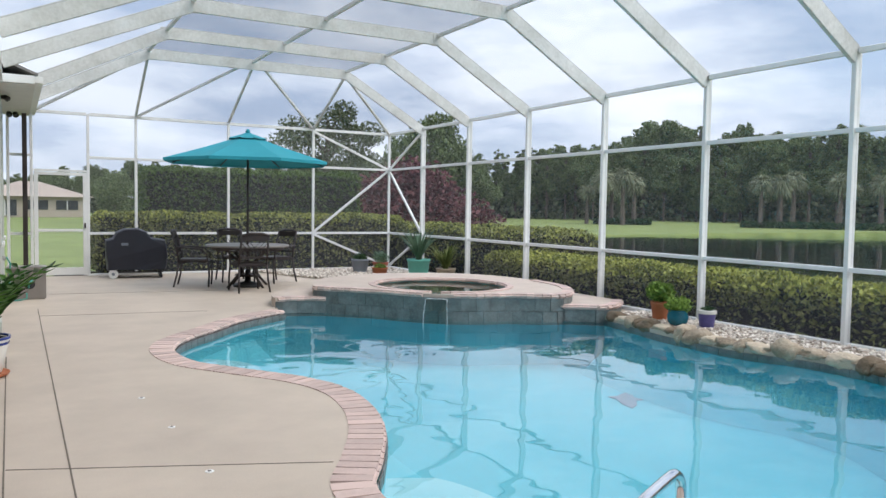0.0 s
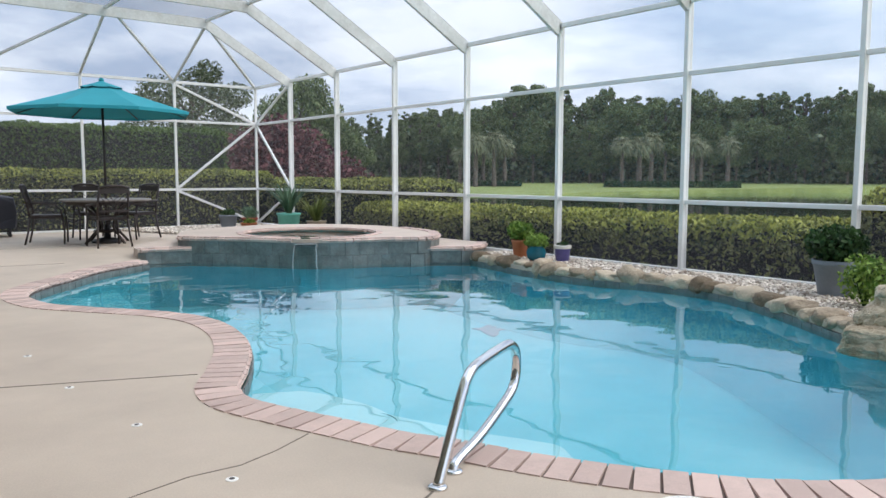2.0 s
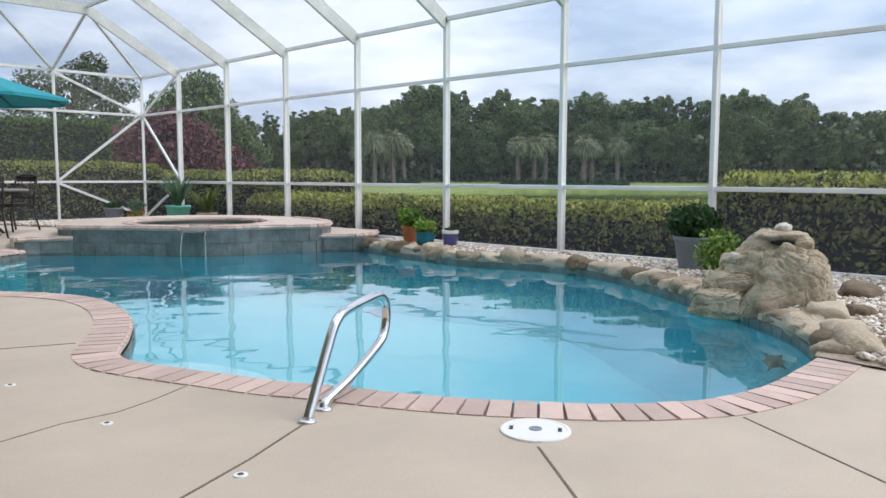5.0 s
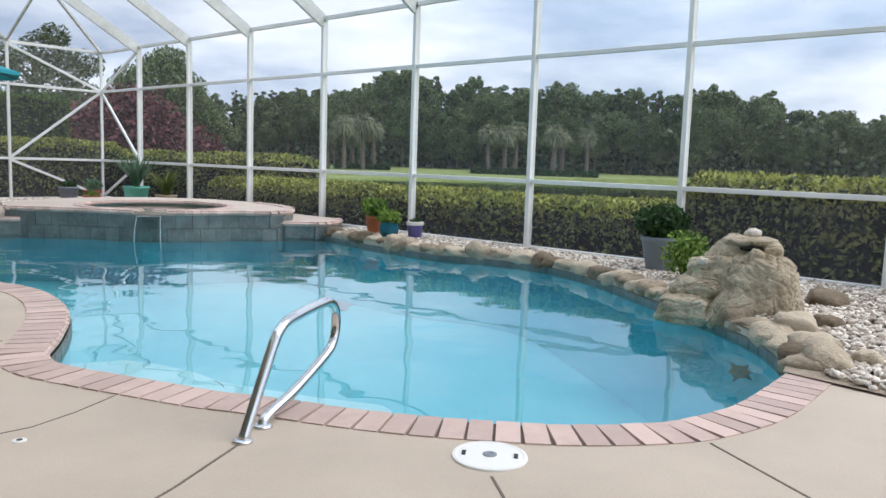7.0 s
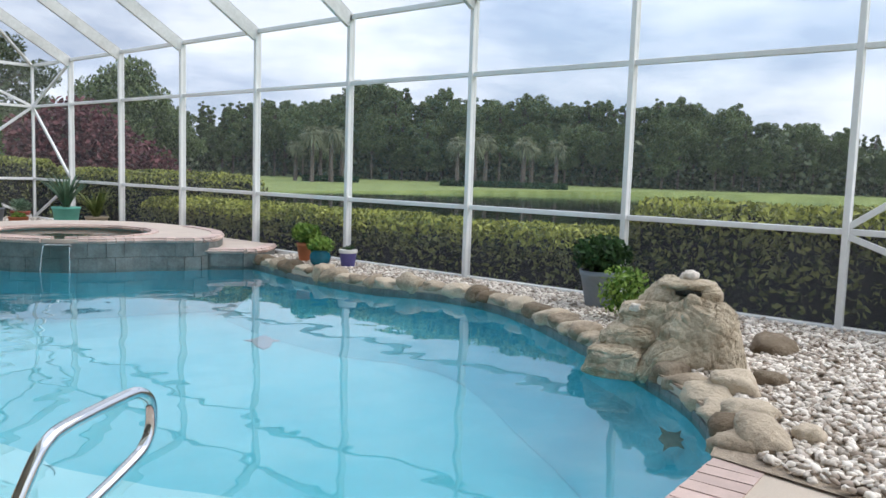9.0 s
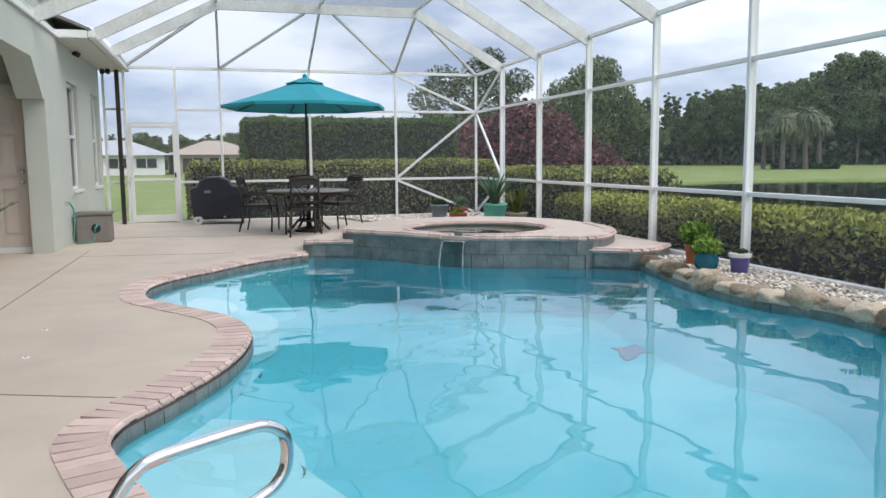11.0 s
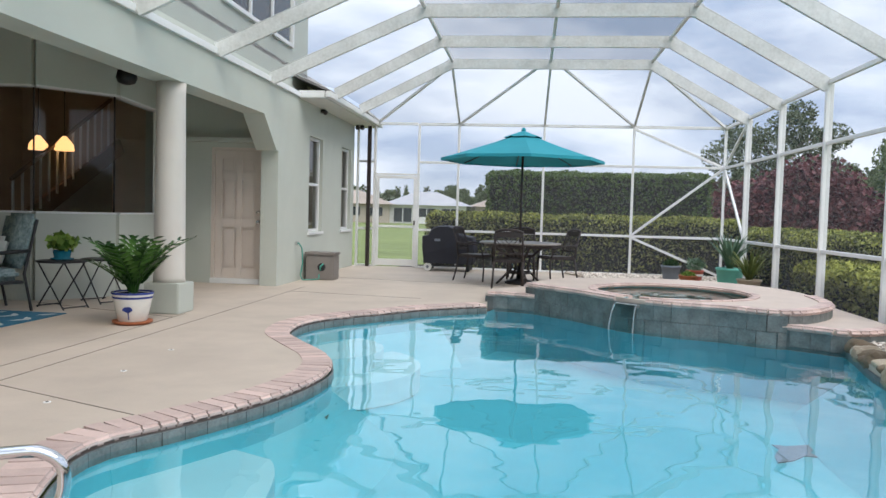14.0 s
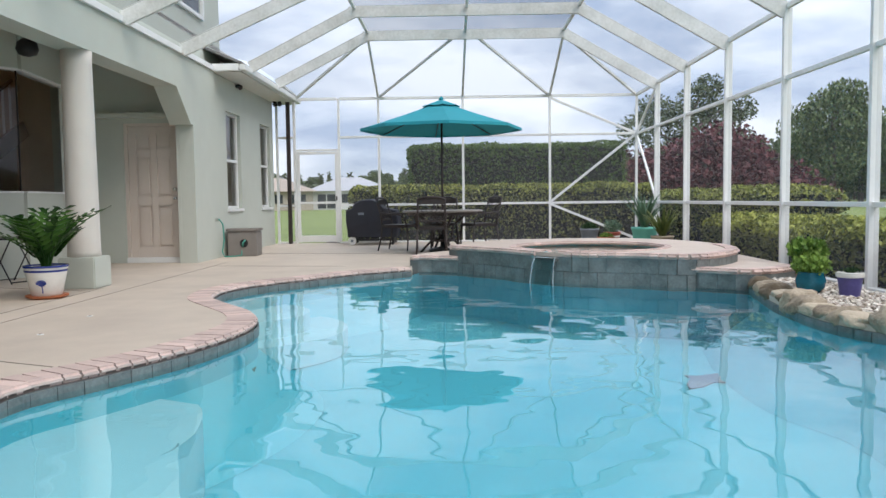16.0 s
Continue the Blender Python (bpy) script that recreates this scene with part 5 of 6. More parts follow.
def flare(r0, r1, h):
    return [(r0, 0), (r0 * 1.02, 0.01), (r1 * 0.96, h * 0.85), (r1, h * 0.86), (r1 * 1.04, h), (r1 * 0.92, h), (r1 * 0.9, h * 0.9)]


GZ0 = 0.035
p = thing("potted_plant", "fresh green plant in a terracotta pot", "potted plant", "pots on the gravel", at=pose(7.33, 7.38, GZ0) @ Matrix.Diagonal((0.85, 0.85, 0.85, 1)))
pot(flare(0.10, 0.14, 0.27), TERRACOTTA, p, 0.12, 0.24)
bushy(p, 750, (0, 0, 0.42), (0.22, 0.22, 0.15), 0.07, FRESH)
p = thing("potted_plant", "trailing green plant in a glazed teal pot", "potted plant", "pots on the gravel", at=pose(7.14, 6.90, GZ0) @ Matrix.Diagonal((0.78, 0.78, 0.82, 1)))
pot([(0.10, 0), (0.15, 0.06), (0.165, 0.14), (0.14, 0.21), (0.155, 0.235), (0.13, 0.235), (0.12, 0.2)], BLUEGLAZE, p, 0.125, 0.2)
bushy(p, 850, (0, 0, 0.31), (0.22, 0.22, 0.12), 0.055, FRESH)
p = thing("potted_plant", "purple and white square-sided pot with seedlings", "potted plant", "pots on the gravel", at=pose(7.37, 6.66, GZ0) @ Matrix.Diagonal((0.78, 0.78, 0.82, 1)))
pot([(0.10, 0), (0.105, 0.01), (0.13, 0.19), (0.135, 0.2)], PURPLE, p, 0.12, 0.22)
part("rim", lathe([(0.138, 0.2), (0.145, 0.205), (0.147, 0.25), (0.13, 0.255), (0.125, 0.21)], 30), CERAMIC, p, "white glazed rim")
bushy(p, 120, (0, 0, 0.27), (0.1, 0.1, 0.04), 0.035, DEEP)
p = thing("potted_plant", "dark green shrub in a tapered grey pot", "potted plant", at=pose(7.25, 3.22, GZ0) @ Matrix.Diagonal((0.88, 0.88, 0.9, 1)))
pot(flare(0.15, 0.22, 0.36), GREYPOT, p, 0.19, 0.33)
bushy(p, 1500, (0, 0, 0.52), (0.30, 0.30, 0.20), 0.07, DEEP)
p = thing("potted_plant", "light green plant in a terracotta pot by the hedge", "potted plant", at=pose(7.5, 0.6, GZ0))
pot(flare(0.11, 0.16, 0.26), TERRACOTTA, p, 0.13, 0.23)
bushy(p, 700, (0, 0, 0.40), (0.24, 0.24, 0.16), 0.07, FRESH)
p = thing("shrub", "small yellow-green shrub behind the rock waterfall", "shrub", at=pose(6.75, 2.75, GZ0))
bushy(p, 700, (0, 0, 0.24), (0.22, 0.22, 0.22), 0.05, FRESH)

p = thing("potted_plant", "small dark plant in a round grey pot", "potted plant", "pots by the corner", at=pose(6.62, 15.35, GZ0))
pot(flare(0.14, 0.19, 0.27), GREYPOT, p, 0.165, 0.24)
bushy(p, 450, (0, 0, 0.30), (0.17, 0.17, 0.09), 0.05, DEEP)
p = thing("potted_plant", "spiky grey-green plant in a striped red pot", "potted plant", "pots by the corner", at=pose(7.05, 15.25, GZ0))
pot(flare(0.12, 0.17, 0.2), REDPOT, p, 0.14, 0.18)
part("band", lathe([(0.152, 0.09), (0.156, 0.1), (0.161, 0.125), (0.155, 0.13)], 30), CERAMIC, p, "white painted band")
bushy(p, 500, (0, 0, 0.30), (0.19, 0.19, 0.15), 0.07, ALOE, 0.2)
p = thing("potted_plant", "low succulents in a shallow terracotta bowl", "potted plant", "pots by the corner", at=pose(6.85, 14.85, GZ0))
pot(flare(0.14, 0.17, 0.12), TERRACOTTA, p, 0.15, 0.1)
bushy(p, 200, (0, 0, 0.15), (0.13, 0.13, 0.06), 0.05, FRESH)
p = thing("potted_plant", "tall aloe in an aqua pot", "potted plant", "pots by the corner", at=pose(7.45, 14.25, GZ0) @ Matrix.Diagonal((1.2, 1.2, 1.25, 1)))
pot(flare(0.16, 0.2, 0.26), AQUAPOT, p, 0.17, 0.23)
blades(p, 34, 0.62, 0.44, 0.075, ALOE, 0.2, 3)
p = thing("potted_plant", "striped snake plant in a clay pot", "potted plant", "pots by the corner", at=pose(7.5, 13.2, GZ0) @ Matrix.Diagonal((1.15, 1.15, 1.25, 1)))
pot(flare(0.13, 0.17, 0.17), STONEPOT, p, 0.14, 0.15)
blades(p, 34, 0.5, 0.36, 0.07, SNAKE, 0.12, 5)

# big plant beside the column
p = thing("potted_plant", "glossy fern-like plant in a white and blue ceramic pot", "potted plant", at=pose(-0.06, 7.36, 0.0))
part("saucer", lathe([(0.15, 0), (0.19, 0.02), (0.195, 0.035), (0.17, 0.03)], 30), TERRACOTTA, p)
part("pot", lathe([(0.13, 0.03), (0.14, 0.04), (0.19, 0.27), (0.195, 0.3), (0.2, 0.31), (0.175, 0.31), (0.17, 0.28)], 34), CERAMIC, p, "white glazed pot", smooth=True)
for z0, z1, r0, r1 in ((0.262, 0.283, 0.1905, 0.196), (0.305, 0.325, 0.203, 0.205)):
    part("blue_band", lathe([(r0, z0), (r1, z1), (r1 - 0.02, z1), (r0 - 0.02, z0)], 34), COBALT, p)
bm = bmesh.new()
for k in range(9):
    a = k * 0.7 - 2.8
    bar((0.155 * math.sin(0.25), -0.155, 0.13), (0.155 * math.sin(0.25) + 0.05 * math.sin(a * 0.6), -0.175 + 0.0, 0.16 + 0.03 * math.cos(a * 0.6)), 0.012, 0.012, 0.002, bm)
bar((0.04, -0.147, 0.06), (0.04, -0.162, 0.14), 0.008, 0.008, 0.001, bm)
part("flower_motif", bm, COBALT, p, "painted blue flower")
part("soil", lathe([(0.17, 0.27), (0.17, 0.29), (0.01, 0.3)], 20), SOIL, p)
zr = random.Random(11)
for k in range(26):
    a = k * 2.4
    s, hh = zr.uniform(0.12, 0.52), zr.uniform(0.40, 0.68)
    d = Vector((math.cos(a), math.sin(a), 0))
    pts = [d * (0.03 + s * f ** 1.7) + Vector((0, 0, 0.29 + hh * (f - 0.15 * f * f))) for f in (0, 0.2, 0.4, 0.6, 0.8, 1.0)]
    bm = tube(pts, [0.012, 0.011, 0.009, 0.007, 0.005, 0.003], 6)
    t = Vector((-d.y, d.x, 0))
    for i in range(8):
        f = 0.28 + 0.72 * i / 7
        c = d * (0.03 + s * f ** 1.7) + Vector((0, 0, 0.29 + hh * (f - 0.15 * f * f)))
        axis_dir = (d * (1.7 * s * f ** 0.7) + Vector((0, 0, hh * (1 - 0.3 * f)))).normalized()
        for sg in (-1, 1):
            o = (t * sg * 0.85 + axis_dir * 0.6).normalized()
            nrm = axis_dir.cross(o).normalized()
            L, W = 0.14 * (1.15 - 0.5 * abs(f - 0.55)), 0.068
            q = [bm.verts.new(v) for v in (c, c + o * L * 0.45 + axis_dir * W * 0.5 + nrm * 0.008, c + o * L, c + o * L * 0.45 - axis_dir * W * 0.5 + nrm * 0.008)]
            bm.faces.new(q)
    part("frond", bm, ZZ, p)

# ---- covered patio ----
def folding_table(x, y, r, h, rot):
    t = thing("folding_table", "small black folding patio table", "side table", "folding tables", at=pose(x, y, 0, 0, 0, rot))
    part("tabletop", lathe([(r - 0.01, h - 0.02), (r, h - 0.015), (r, h), (r - 0.02, h + 0.003)], 30), IRON, t)
    for sx in (-0.16, 0.16):
        part("leg", tube([(sx, -0.24, 0.0), (sx, 0.2, h - 0.02)], 0.009, 6), IRON, t)
        part("leg", tube([(sx * 0.85, 0.24, 0.0), (sx * 0.85, -0.2, h - 0.02)], 0.009, 6), IRON, t)
    for sy in (-0.22, 0.22):
        part("stretcher", tube([(-0.16, sy, 0.02), (0.16, sy, 0.02)], 0.007, 6), IRON, t)
    return t


folding_table(-1.40, 8.25, 0.27, 0.54, 70)
folding_table(-1.28, 8.88, 0.25, 0.53, 60)
p = thing("potted_plant", "leafy light green plant in a small blue pot", "potted plant", at=pose(-1.42, 8.28, 0.544))
pot([(0.07, 0), (0.12, 0.005), (0.125, 0.02), (0.085, 0.025), (0.10, 0.11), (0.09, 0.11), (0.085, 0.1)], BLUEGLAZE, p, 0.08, 0.1)
bushy(p, 170, (0, 0, 0.20), (0.17, 0.17, 0.10), 0.10, FRESH, 0.75)

ac = thing("patio_armchair", "black metal armchair with teal patterned cushions", "armchair", at=pose(-1.98, 7.72, 0, 0, 0, 150))
for x in (-0.3, 0.3):
    part("leg", tube([(x, -0.3, 0.42), (x, -0.38, 0.0)], 0.016, 8), IRON, ac)
    part("leg", tube([(x, 0.3, 0.62), (x, 0.32, 0.3), (x, 0.34, 0.0)], 0.016, 8), IRON, ac)
    part("armrest", tube([(x, -0.36, 0.66), (x * 1.05, 0.0, 0.64), (x * 1.05, 0.28, 0.63), (x, 0.36, 0.58)], 0.02, 8), IRON, ac, smooth=True)
    part("back_post", tube([(x, -0.3, 0.4), (x, -0.44, 1.0)], 0.016, 8), IRON, ac)
part("seat_frame", boxed(-0.3, 0.3, -0.3, 0.32, 0.30, 0.335, 0.006), IRON, ac)
part("seat_cushion", boxed(-0.285, 0.285, -0.28, 0.33, 0.336, 0.46, 0.045), FABRIC, ac, "teal and white scroll cushion", smooth=True)
bm = boxed(-0.285, 0.285, -0.07, 0.06, 0, 0.62, 0.045)
bm.transform(pose(0, -0.28, 0.46, 13, 0, 0))
part("back_cushion", bm, FABRIC, ac, "teal and white scroll cushion", smooth=True)
pl = thing("throw_pillow", "pale patterned throw pillow on the armchair", "pillow", at=ac.matrix_basis @ pose(0.05, -0.08, 0.47, 18, 0, 8))
bm = boxed(-0.19, 0.19, -0.06, 0.06, 0, 0.36, 0.055)
part("cover", bm, PILLOW, pl, smooth=True)
rug = thing("outdoor_rug", "blue outdoor rug with pale leaf figures", "rug", at=pose(-1.75, 6.85, 0.0, 0, 0, 0))
part("mat", boxed(-0.7, 0.7, -2.2, 0.95, 0.0, 0.008, 0.003), RUG, rug)
rr = random.Random(4)
for k in range(70):
    x, y, a = -0.58 + 0.29 * (k % 5), -2.05 + 0.21 * (k // 5) + 0.1 * (k % 2), 0.9 if k % 2 else -0.9
    bm = bmesh.new()
    bm.faces.new([bm.verts.new((x + math.cos(a) * u - math.sin(a) * v, y + math.sin(a) * u + math.cos(a) * v, 0.0095)) for u, v in ((-0.11, 0), (-0.03, -0.035), (0.06, -0.03), (0.11, 0), (0.06, 0.03), (-0.03, 0.035))])
    part("leaf_figure", bm, RUGLIGHT, rug)

# inside the window
for k, (x, y) in enumerate(((-4.28, 12.0), (-3.88, 12.1))):
    l = thing("pendant_lamp", "lit pendant lamp with a warm glass shade", "pendant lamp", "pendant lamps", at=pose(x, y, 0))
    part("cord", tube([(0, 0, 2.3), (0, 0, 3.5)], 0.008, 6), IRON, l)
    part("shade", lathe([(0.15, 2.06), (0.155, 2.08), (0.14, 2.16), (0.08, 2.24), (0.03, 2.3)], 24), LAMPGLOW, l, smooth=True)
st = thing("staircase", "wooden stairs with pale balusters inside the house", "stairs")
part("stringer", bar((-4.2, 11.0, 0.6), (-3.9, 13.9, 2.3), 0.06, 0.3), STAIRWOOD, st)
part("skirt", extrude_yz([(10.8, 0.0), (13.9, 0.0), (13.9, 2.2), (10.8, 0.45)], -4.12, -4.08), CREAM, st)
for k in range(13):
    y = 11.0 + 0.22 * k
    z = 0.7 + 0.586 * (y - 11.0)
    part("baluster", boxed(-4.02, -3.99, y - 0.015, y + 0.015, z, z + 0.85), TRIM, st)
part("handrail", bar((-4.0, 10.95, 1.53), (-4.0, 13.7, 3.14), 0.06, 0.05), STAIRWOOD, st)

# ---- rocks and gravel along the pool ----
def boulder(seed, sx, sy, sz, rough=0.24, sub=3):
    bm = bmesh.new()
    bmesh.ops.create_icosphere(bm, subdivisions=sub, radius=1.0)
    o = Vector((seed * 3.7, seed * 1.3, seed * 2.1))
    for v in bm.verts:
        n = v.co.normalized()
        d = 1 + rough * 1.6 * noise.noise(n * 1.2 + o) + rough * 0.7 * noise.noise(n * 3.1 + o) + rough * 0.25 * noise.noise(n * 8 + o)
        c = n * d
        c = Vector((math.copysign(abs(c.x) ** 0.92, c.x), math.copysign(abs(c.y) ** 0.92, c.y), math.copysign(abs(c.z) ** 0.85, c.z)))
        v.co = Vector((c.x * sx, c.y * sy, c.z * sz))
    return bm


rr = random.Random(21)
seg = np.concatenate([[0], np.cumsum(np.linalg.norm(np.diff(rock_edge, axis=0), axis=1))])
outward = offset(rock_edge, -1.0) - rock_edge
s = 0.12
k = 0
while s < seg[-1] - 0.05:
    ln = rr.uniform(0.15, 0.34)
    m = s + ln / 2
    x, y = np.interp(m, seg, rock_edge[:, 0]), np.interp(m, seg, rock_edge[:, 1])
    ox, oy = np.interp(m, seg, outward[:, 0]), np.interp(m, seg, outward[:, 1])
    d = Vector((np.interp(m + 0.1, seg, rock_edge[:, 0]) - x, np.interp(m + 0.1, seg, rock_edge[:, 1]) - y))
    hgt = rr.uniform(0.06, 0.10) * (1.5 if rr.random() < 0.18 else 1)
    rk = part("boulder", boulder(k + 1, ln * 0.54, rr.uniform(0.11, 0.16), hgt * 0.85), ROCK, smooth=True)
    rk.matrix_basis = pose(x + ox * 0.10, y + oy * 0.10, 0.0, rr.uniform(-8, 8), rr.uniform(-6, 6), math.degrees(math.atan2(d.y, d.x)))
    tagged(rk, "rounded tan boulder on the pool edge", "boulder", "boulders along the pool")
    s += ln * 0.93
    k += 1
for x, y, sx, sy, sz in ((6.55, 1.5, 0.26, 0.2, 0.1), (4.55, 0.98, 0.2, 0.15, 0.1), (5.3, 1.35, 0.22, 0.18, 0.13), (4.85, 1.12, 0.18, 0.14, 0.09), (5.6, 1.25, 0.13, 0.12, 0.07), (4.72, 0.82, 0.12, 0.1, 0.06)):
    rk = part("boulder", boulder(k + 40, sx * 0.75, sy * 0.75, sz * 0.75), ROCK, smooth=True)
    rk.matrix_basis = pose(x, y, 0.05, 4, -5, k * 40)
    tagged(rk, "rounded tan boulder on the gravel", "boulder", "boulders along the pool")
    k += 1

gravel_line = np.concatenate([rock_edge, [[7.74, 8.1], [7.76, -2.9], [3.6, -2.9], [4.15, 0.4]]])
bed = flat("gravel_bed", [gravel_line], 0.012, GRAVELBED)
tagged(bed, "bed of cream river pebbles beside the pool", "gravel", kind="stuff")
corner_line = spline([(4.6, 16.4), (5.2, 14.6), (5.9, 13.2), (7.0, 12.5), (7.74, 12.3)], 0.2)
corner_line = np.concatenate([corner_line, [[7.75, 16.42]]])
bed2 = flat("gravel_bed", [corner_line], 0.012, GRAVELBED)
tagged(bed2, "bed of cream pebbles in the cage corner", "gravel", kind="stuff")

ico = bmesh.new()
bmesh.ops.create_icosphere(ico, subdivisions=1, radius=1.0)
iv = np.array([v.co[:] for v in ico.verts])
ico_faces = np.array([[v.index for v in f.verts] for f in ico.faces])
ico.free()


def pebbles(name, n, lo, hi, loop, size, label):
    x, y = rng.uniform(lo[0], hi[0], n), rng.uniform(lo[1], hi[1], n)
    ok = inside(x, y, np.asarray(loop))
    x, y = x[ok], y[ok]
    n = len(x)
    sc = rng.uniform(0.55, 1.2, (n, 3)) * size * np.array([1, 0.75, 0.5])
    a = rng.uniform(0, 6.28, n)
    v = iv[None] * sc[:, None, :] * (1 + 0.14 * rng.normal(size=(n, len(iv), 1)))
    tilt = rng.normal(0, 0.35, n)
    vz = v[:, :, 2] * np.cos(tilt)[:, None] + v[:, :, 0] * np.sin(tilt)[:, None]
    vx = v[:, :, 0] * np.cos(a)[:, None] - v[:, :, 1] * np.sin(a)[:, None]
    vy = v[:, :, 0] * np.sin(a)[:, None] + v[:, :, 1] * np.cos(a)[:, None]
    z = 0.018 + rng.uniform(0, 0.022, n)
    co = np.stack([vx + x[:, None], vy + y[:, None], vz + z[:, None]], 2).reshape(-1, 3)
    f = (ico_faces[None] + (np.arange(n) * len(iv))[:, None, None]).reshape(-1)
    me = bpy.data.meshes.new(name)
    me.vertices.add(len(co))
    me.vertices.foreach_set("co", co.reshape(-1))
    me.loops.add(len(f))
    me.polygons.add(len(f) // 3)
    me.loops.foreach_set("vertex_index", f.astype(np.int32))
    me.polygons.foreach_set("loop_start", np.arange(len(f) // 3, dtype=np.int32) * 3)
    me.polygons.foreach_set("use_smooth", np.ones(len(f) // 3, bool))
    me.update(calc_edges=True)
    me.materials.append(PEBBLE)
    ob = new(name, me)
    return tagged(ob, label, "pebbles", kind="stuff")


pebble_line = np.concatenate([offset(rock_edge, -0.2), gravel_line[len(rock_edge):]])
pebbles("pebbles", 34000, (4.0, -0.6), (7.76, 8.2), pebble_line, 0.030, "loose cream and tan river pebbles")
pebbles("pebbles", 7000, (4.5, 12.2), (7.76, 16.45), corner_line, 0.032, "loose cream pebbles in the cage corner")

# rock waterfall: a ridge of mortared stone with ledges down to the water
wf = thing("rock_waterfall", "craggy tan stone waterfall beside the pool", "rock waterfall", at=pose(5.76, 1.98, 0.0, 0, 0, -69) @ Matrix.Diagonal((0.86, 0.86, 0.98, 1)))


def crag(seed, sx, sy, sz, cell=5.0, strata=0.05, taper=0.0, lean=0.0, square=0.75):
    """A broken stone: cracks between blocks, ledges and rough skin; taper narrows it upwards, lean shears its top sideways."""
    bm = bmesh.new()
    bmesh.ops.create_icosphere(bm, subdivisions=6, radius=1.0)
    o = Vector((seed * 2.3, seed * 1.1, seed * 3.1))
    for v in bm.verts:
        n = v.co.normalized()
        c = Vector((math.copysign(abs(n.x) ** square, n.x) * sx, math.copysign(abs(n.y) ** square, n.y) * sy, math.copysign(abs(n.z) ** square, n.z) * sz))
        q = Vector((c.x, c.y, c.z * 1.6)) * cell + o
        dist = noise.voronoi(q + Vector((noise.noise(q), noise.noise(q + o), 0)) * 0.45)[0]
        crack = min(1.0, (dist[1] - dist[0]) / 0.11)
        layer = noise.noise(Vector((c.x * 2, c.y * 2, c.z * 17 + seed)))
        r = 1 + 0.15 * noise.noise(n * 1.7 + o) + strata * layer * 1.6 + 0.06 * (crack - 1) + 0.05 * (0.5 - dist[0]) + 0.03 * noise.noise(n * 11 + o)
        c = c * r
        f = 0.5 + 0.5 * c.z / sz
        v.co = Vector((c.x * (1 - taper * f) + lean * f, c.y * (1 - taper * 0.7 * f), c.z))
    return bm


# local x runs along the pool edge, local y away from the water
for i, (x, y, z, sx, sy, sz, cell, strata, taper, lean) in enumerate((
        (0.06, 0.12, 0.20, 0.52, 0.36, 0.36, 3.4, 0.06, 0.42, 0.09), (0.20, -0.12, 0.13, 0.38, 0.26, 0.34, 4.2, 0.03, 0.36, 0.08),
        (-0.34, -0.12, 0.02, 0.22, 0.22, 0.11, 4.5, 0.13, 0.1, 0.04), (-0.26, -0.03, 0.15, 0.22, 0.22, 0.10, 5.0, 0.13, 0.1, 0.05),
        (-0.14, 0.06, 0.28, 0.22, 0.22, 0.10, 5.0, 0.13, 0.1, 0.05), (0.0, -0.24, 0.06, 0.24, 0.16, 0.17, 4.2, 0.03, 0.45, 0.12),
        (0.45, -0.03, 0.06, 0.18, 0.26, 0.25, 4.6, 0.06, 0.4, 0.0), (0.17, 0.04, 0.53, 0.22, 0.15, 0.035, 6.0, 0.05, 0.1, 0.0), (0.32, 0.03, 0.45, 0.10, 0.14, 0.08, 6.0, 0.06, 0.1, 0.0),
        (0.01, 0.06, 0.44, 0.10, 0.14, 0.07, 6.0, 0.06, 0.1, 0.0))):
    st1 = part("stone", crag(60 + i, sx, sy, sz, cell, strata, taper, lean, 0.55 if strata > 0.1 else 0.75), FROCK, wf)
    st1.matrix_basis = pose(x, y, z)
for x, y, z, r in ((0.17, 0.03, 0.58, 0.05), (-0.2, -0.14, 0.37, 0.035)):
    sh = part("cap_stone", boulder(90 + r * 100, r * 1.2, r * 1.0, r * 0.8, 0.35, 3), PEBBLE, wf, "small pale round stone", smooth=True)
    sh.matrix_basis = pose(x, y, z)
# No hole is cut: a near-black bar on the stone paints the opening's shade.
part("spout_shade", tube([(0.08, -0.10, 0.48), (0.17, -0.115, 0.482), (0.26, -0.10, 0.48)], [0.012, 0.024, 0.012], 8), DARKCORE, wf, "near-black bar for the shade in the spout opening")

# ---- pool edge pieces ----
def brick_mesh(name, w, l, h, bev, mat):
    bm = boxed(-w / 2, w / 2, -l / 2, l / 2, -h, 0, 0)
    bmesh.ops.bevel(bm, geom=[e for e in bm.edges if all(v.co.y > 0 for v in e.verts) and abs(e.verts[0].co.z - e.verts[1].co.z) < 1e-6], offset=bev, segments=3, affect="EDGES")
    me = bpy.data.meshes.new(name)
    bmesh.ops.recalc_face_normals(bm, faces=bm.faces)
    bm.to_mesh(me)
    bm.free()
    me.materials.append(mat)
    return me


def along_line(line, step, start=0.0):
    """Even places on a line, with the heading of the line."""
    sg = np.concatenate([[0], np.cumsum(np.linalg.norm(np.diff(line, axis=0), axis=1))])
    n = int((sg[-1] - start) / step)
    out = []
    for i in range(n):
        m = start + (i + 0.5) * step
        x, y = np.interp(m, sg, line[:, 0]), np.interp(m, sg, line[:, 1])
        x2, y2 = np.interp(m + 0.02, sg, line[:, 0]), np.interp(m + 0.02, sg, line[:, 1])
        x1, y1 = np.interp(m - 0.02, sg, line[:, 0]), np.interp(m - 0.02, sg, line[:, 1])
        out.append((x, y, math.degrees(math.atan2(y2 - y1, x2 - x1))))
    return out


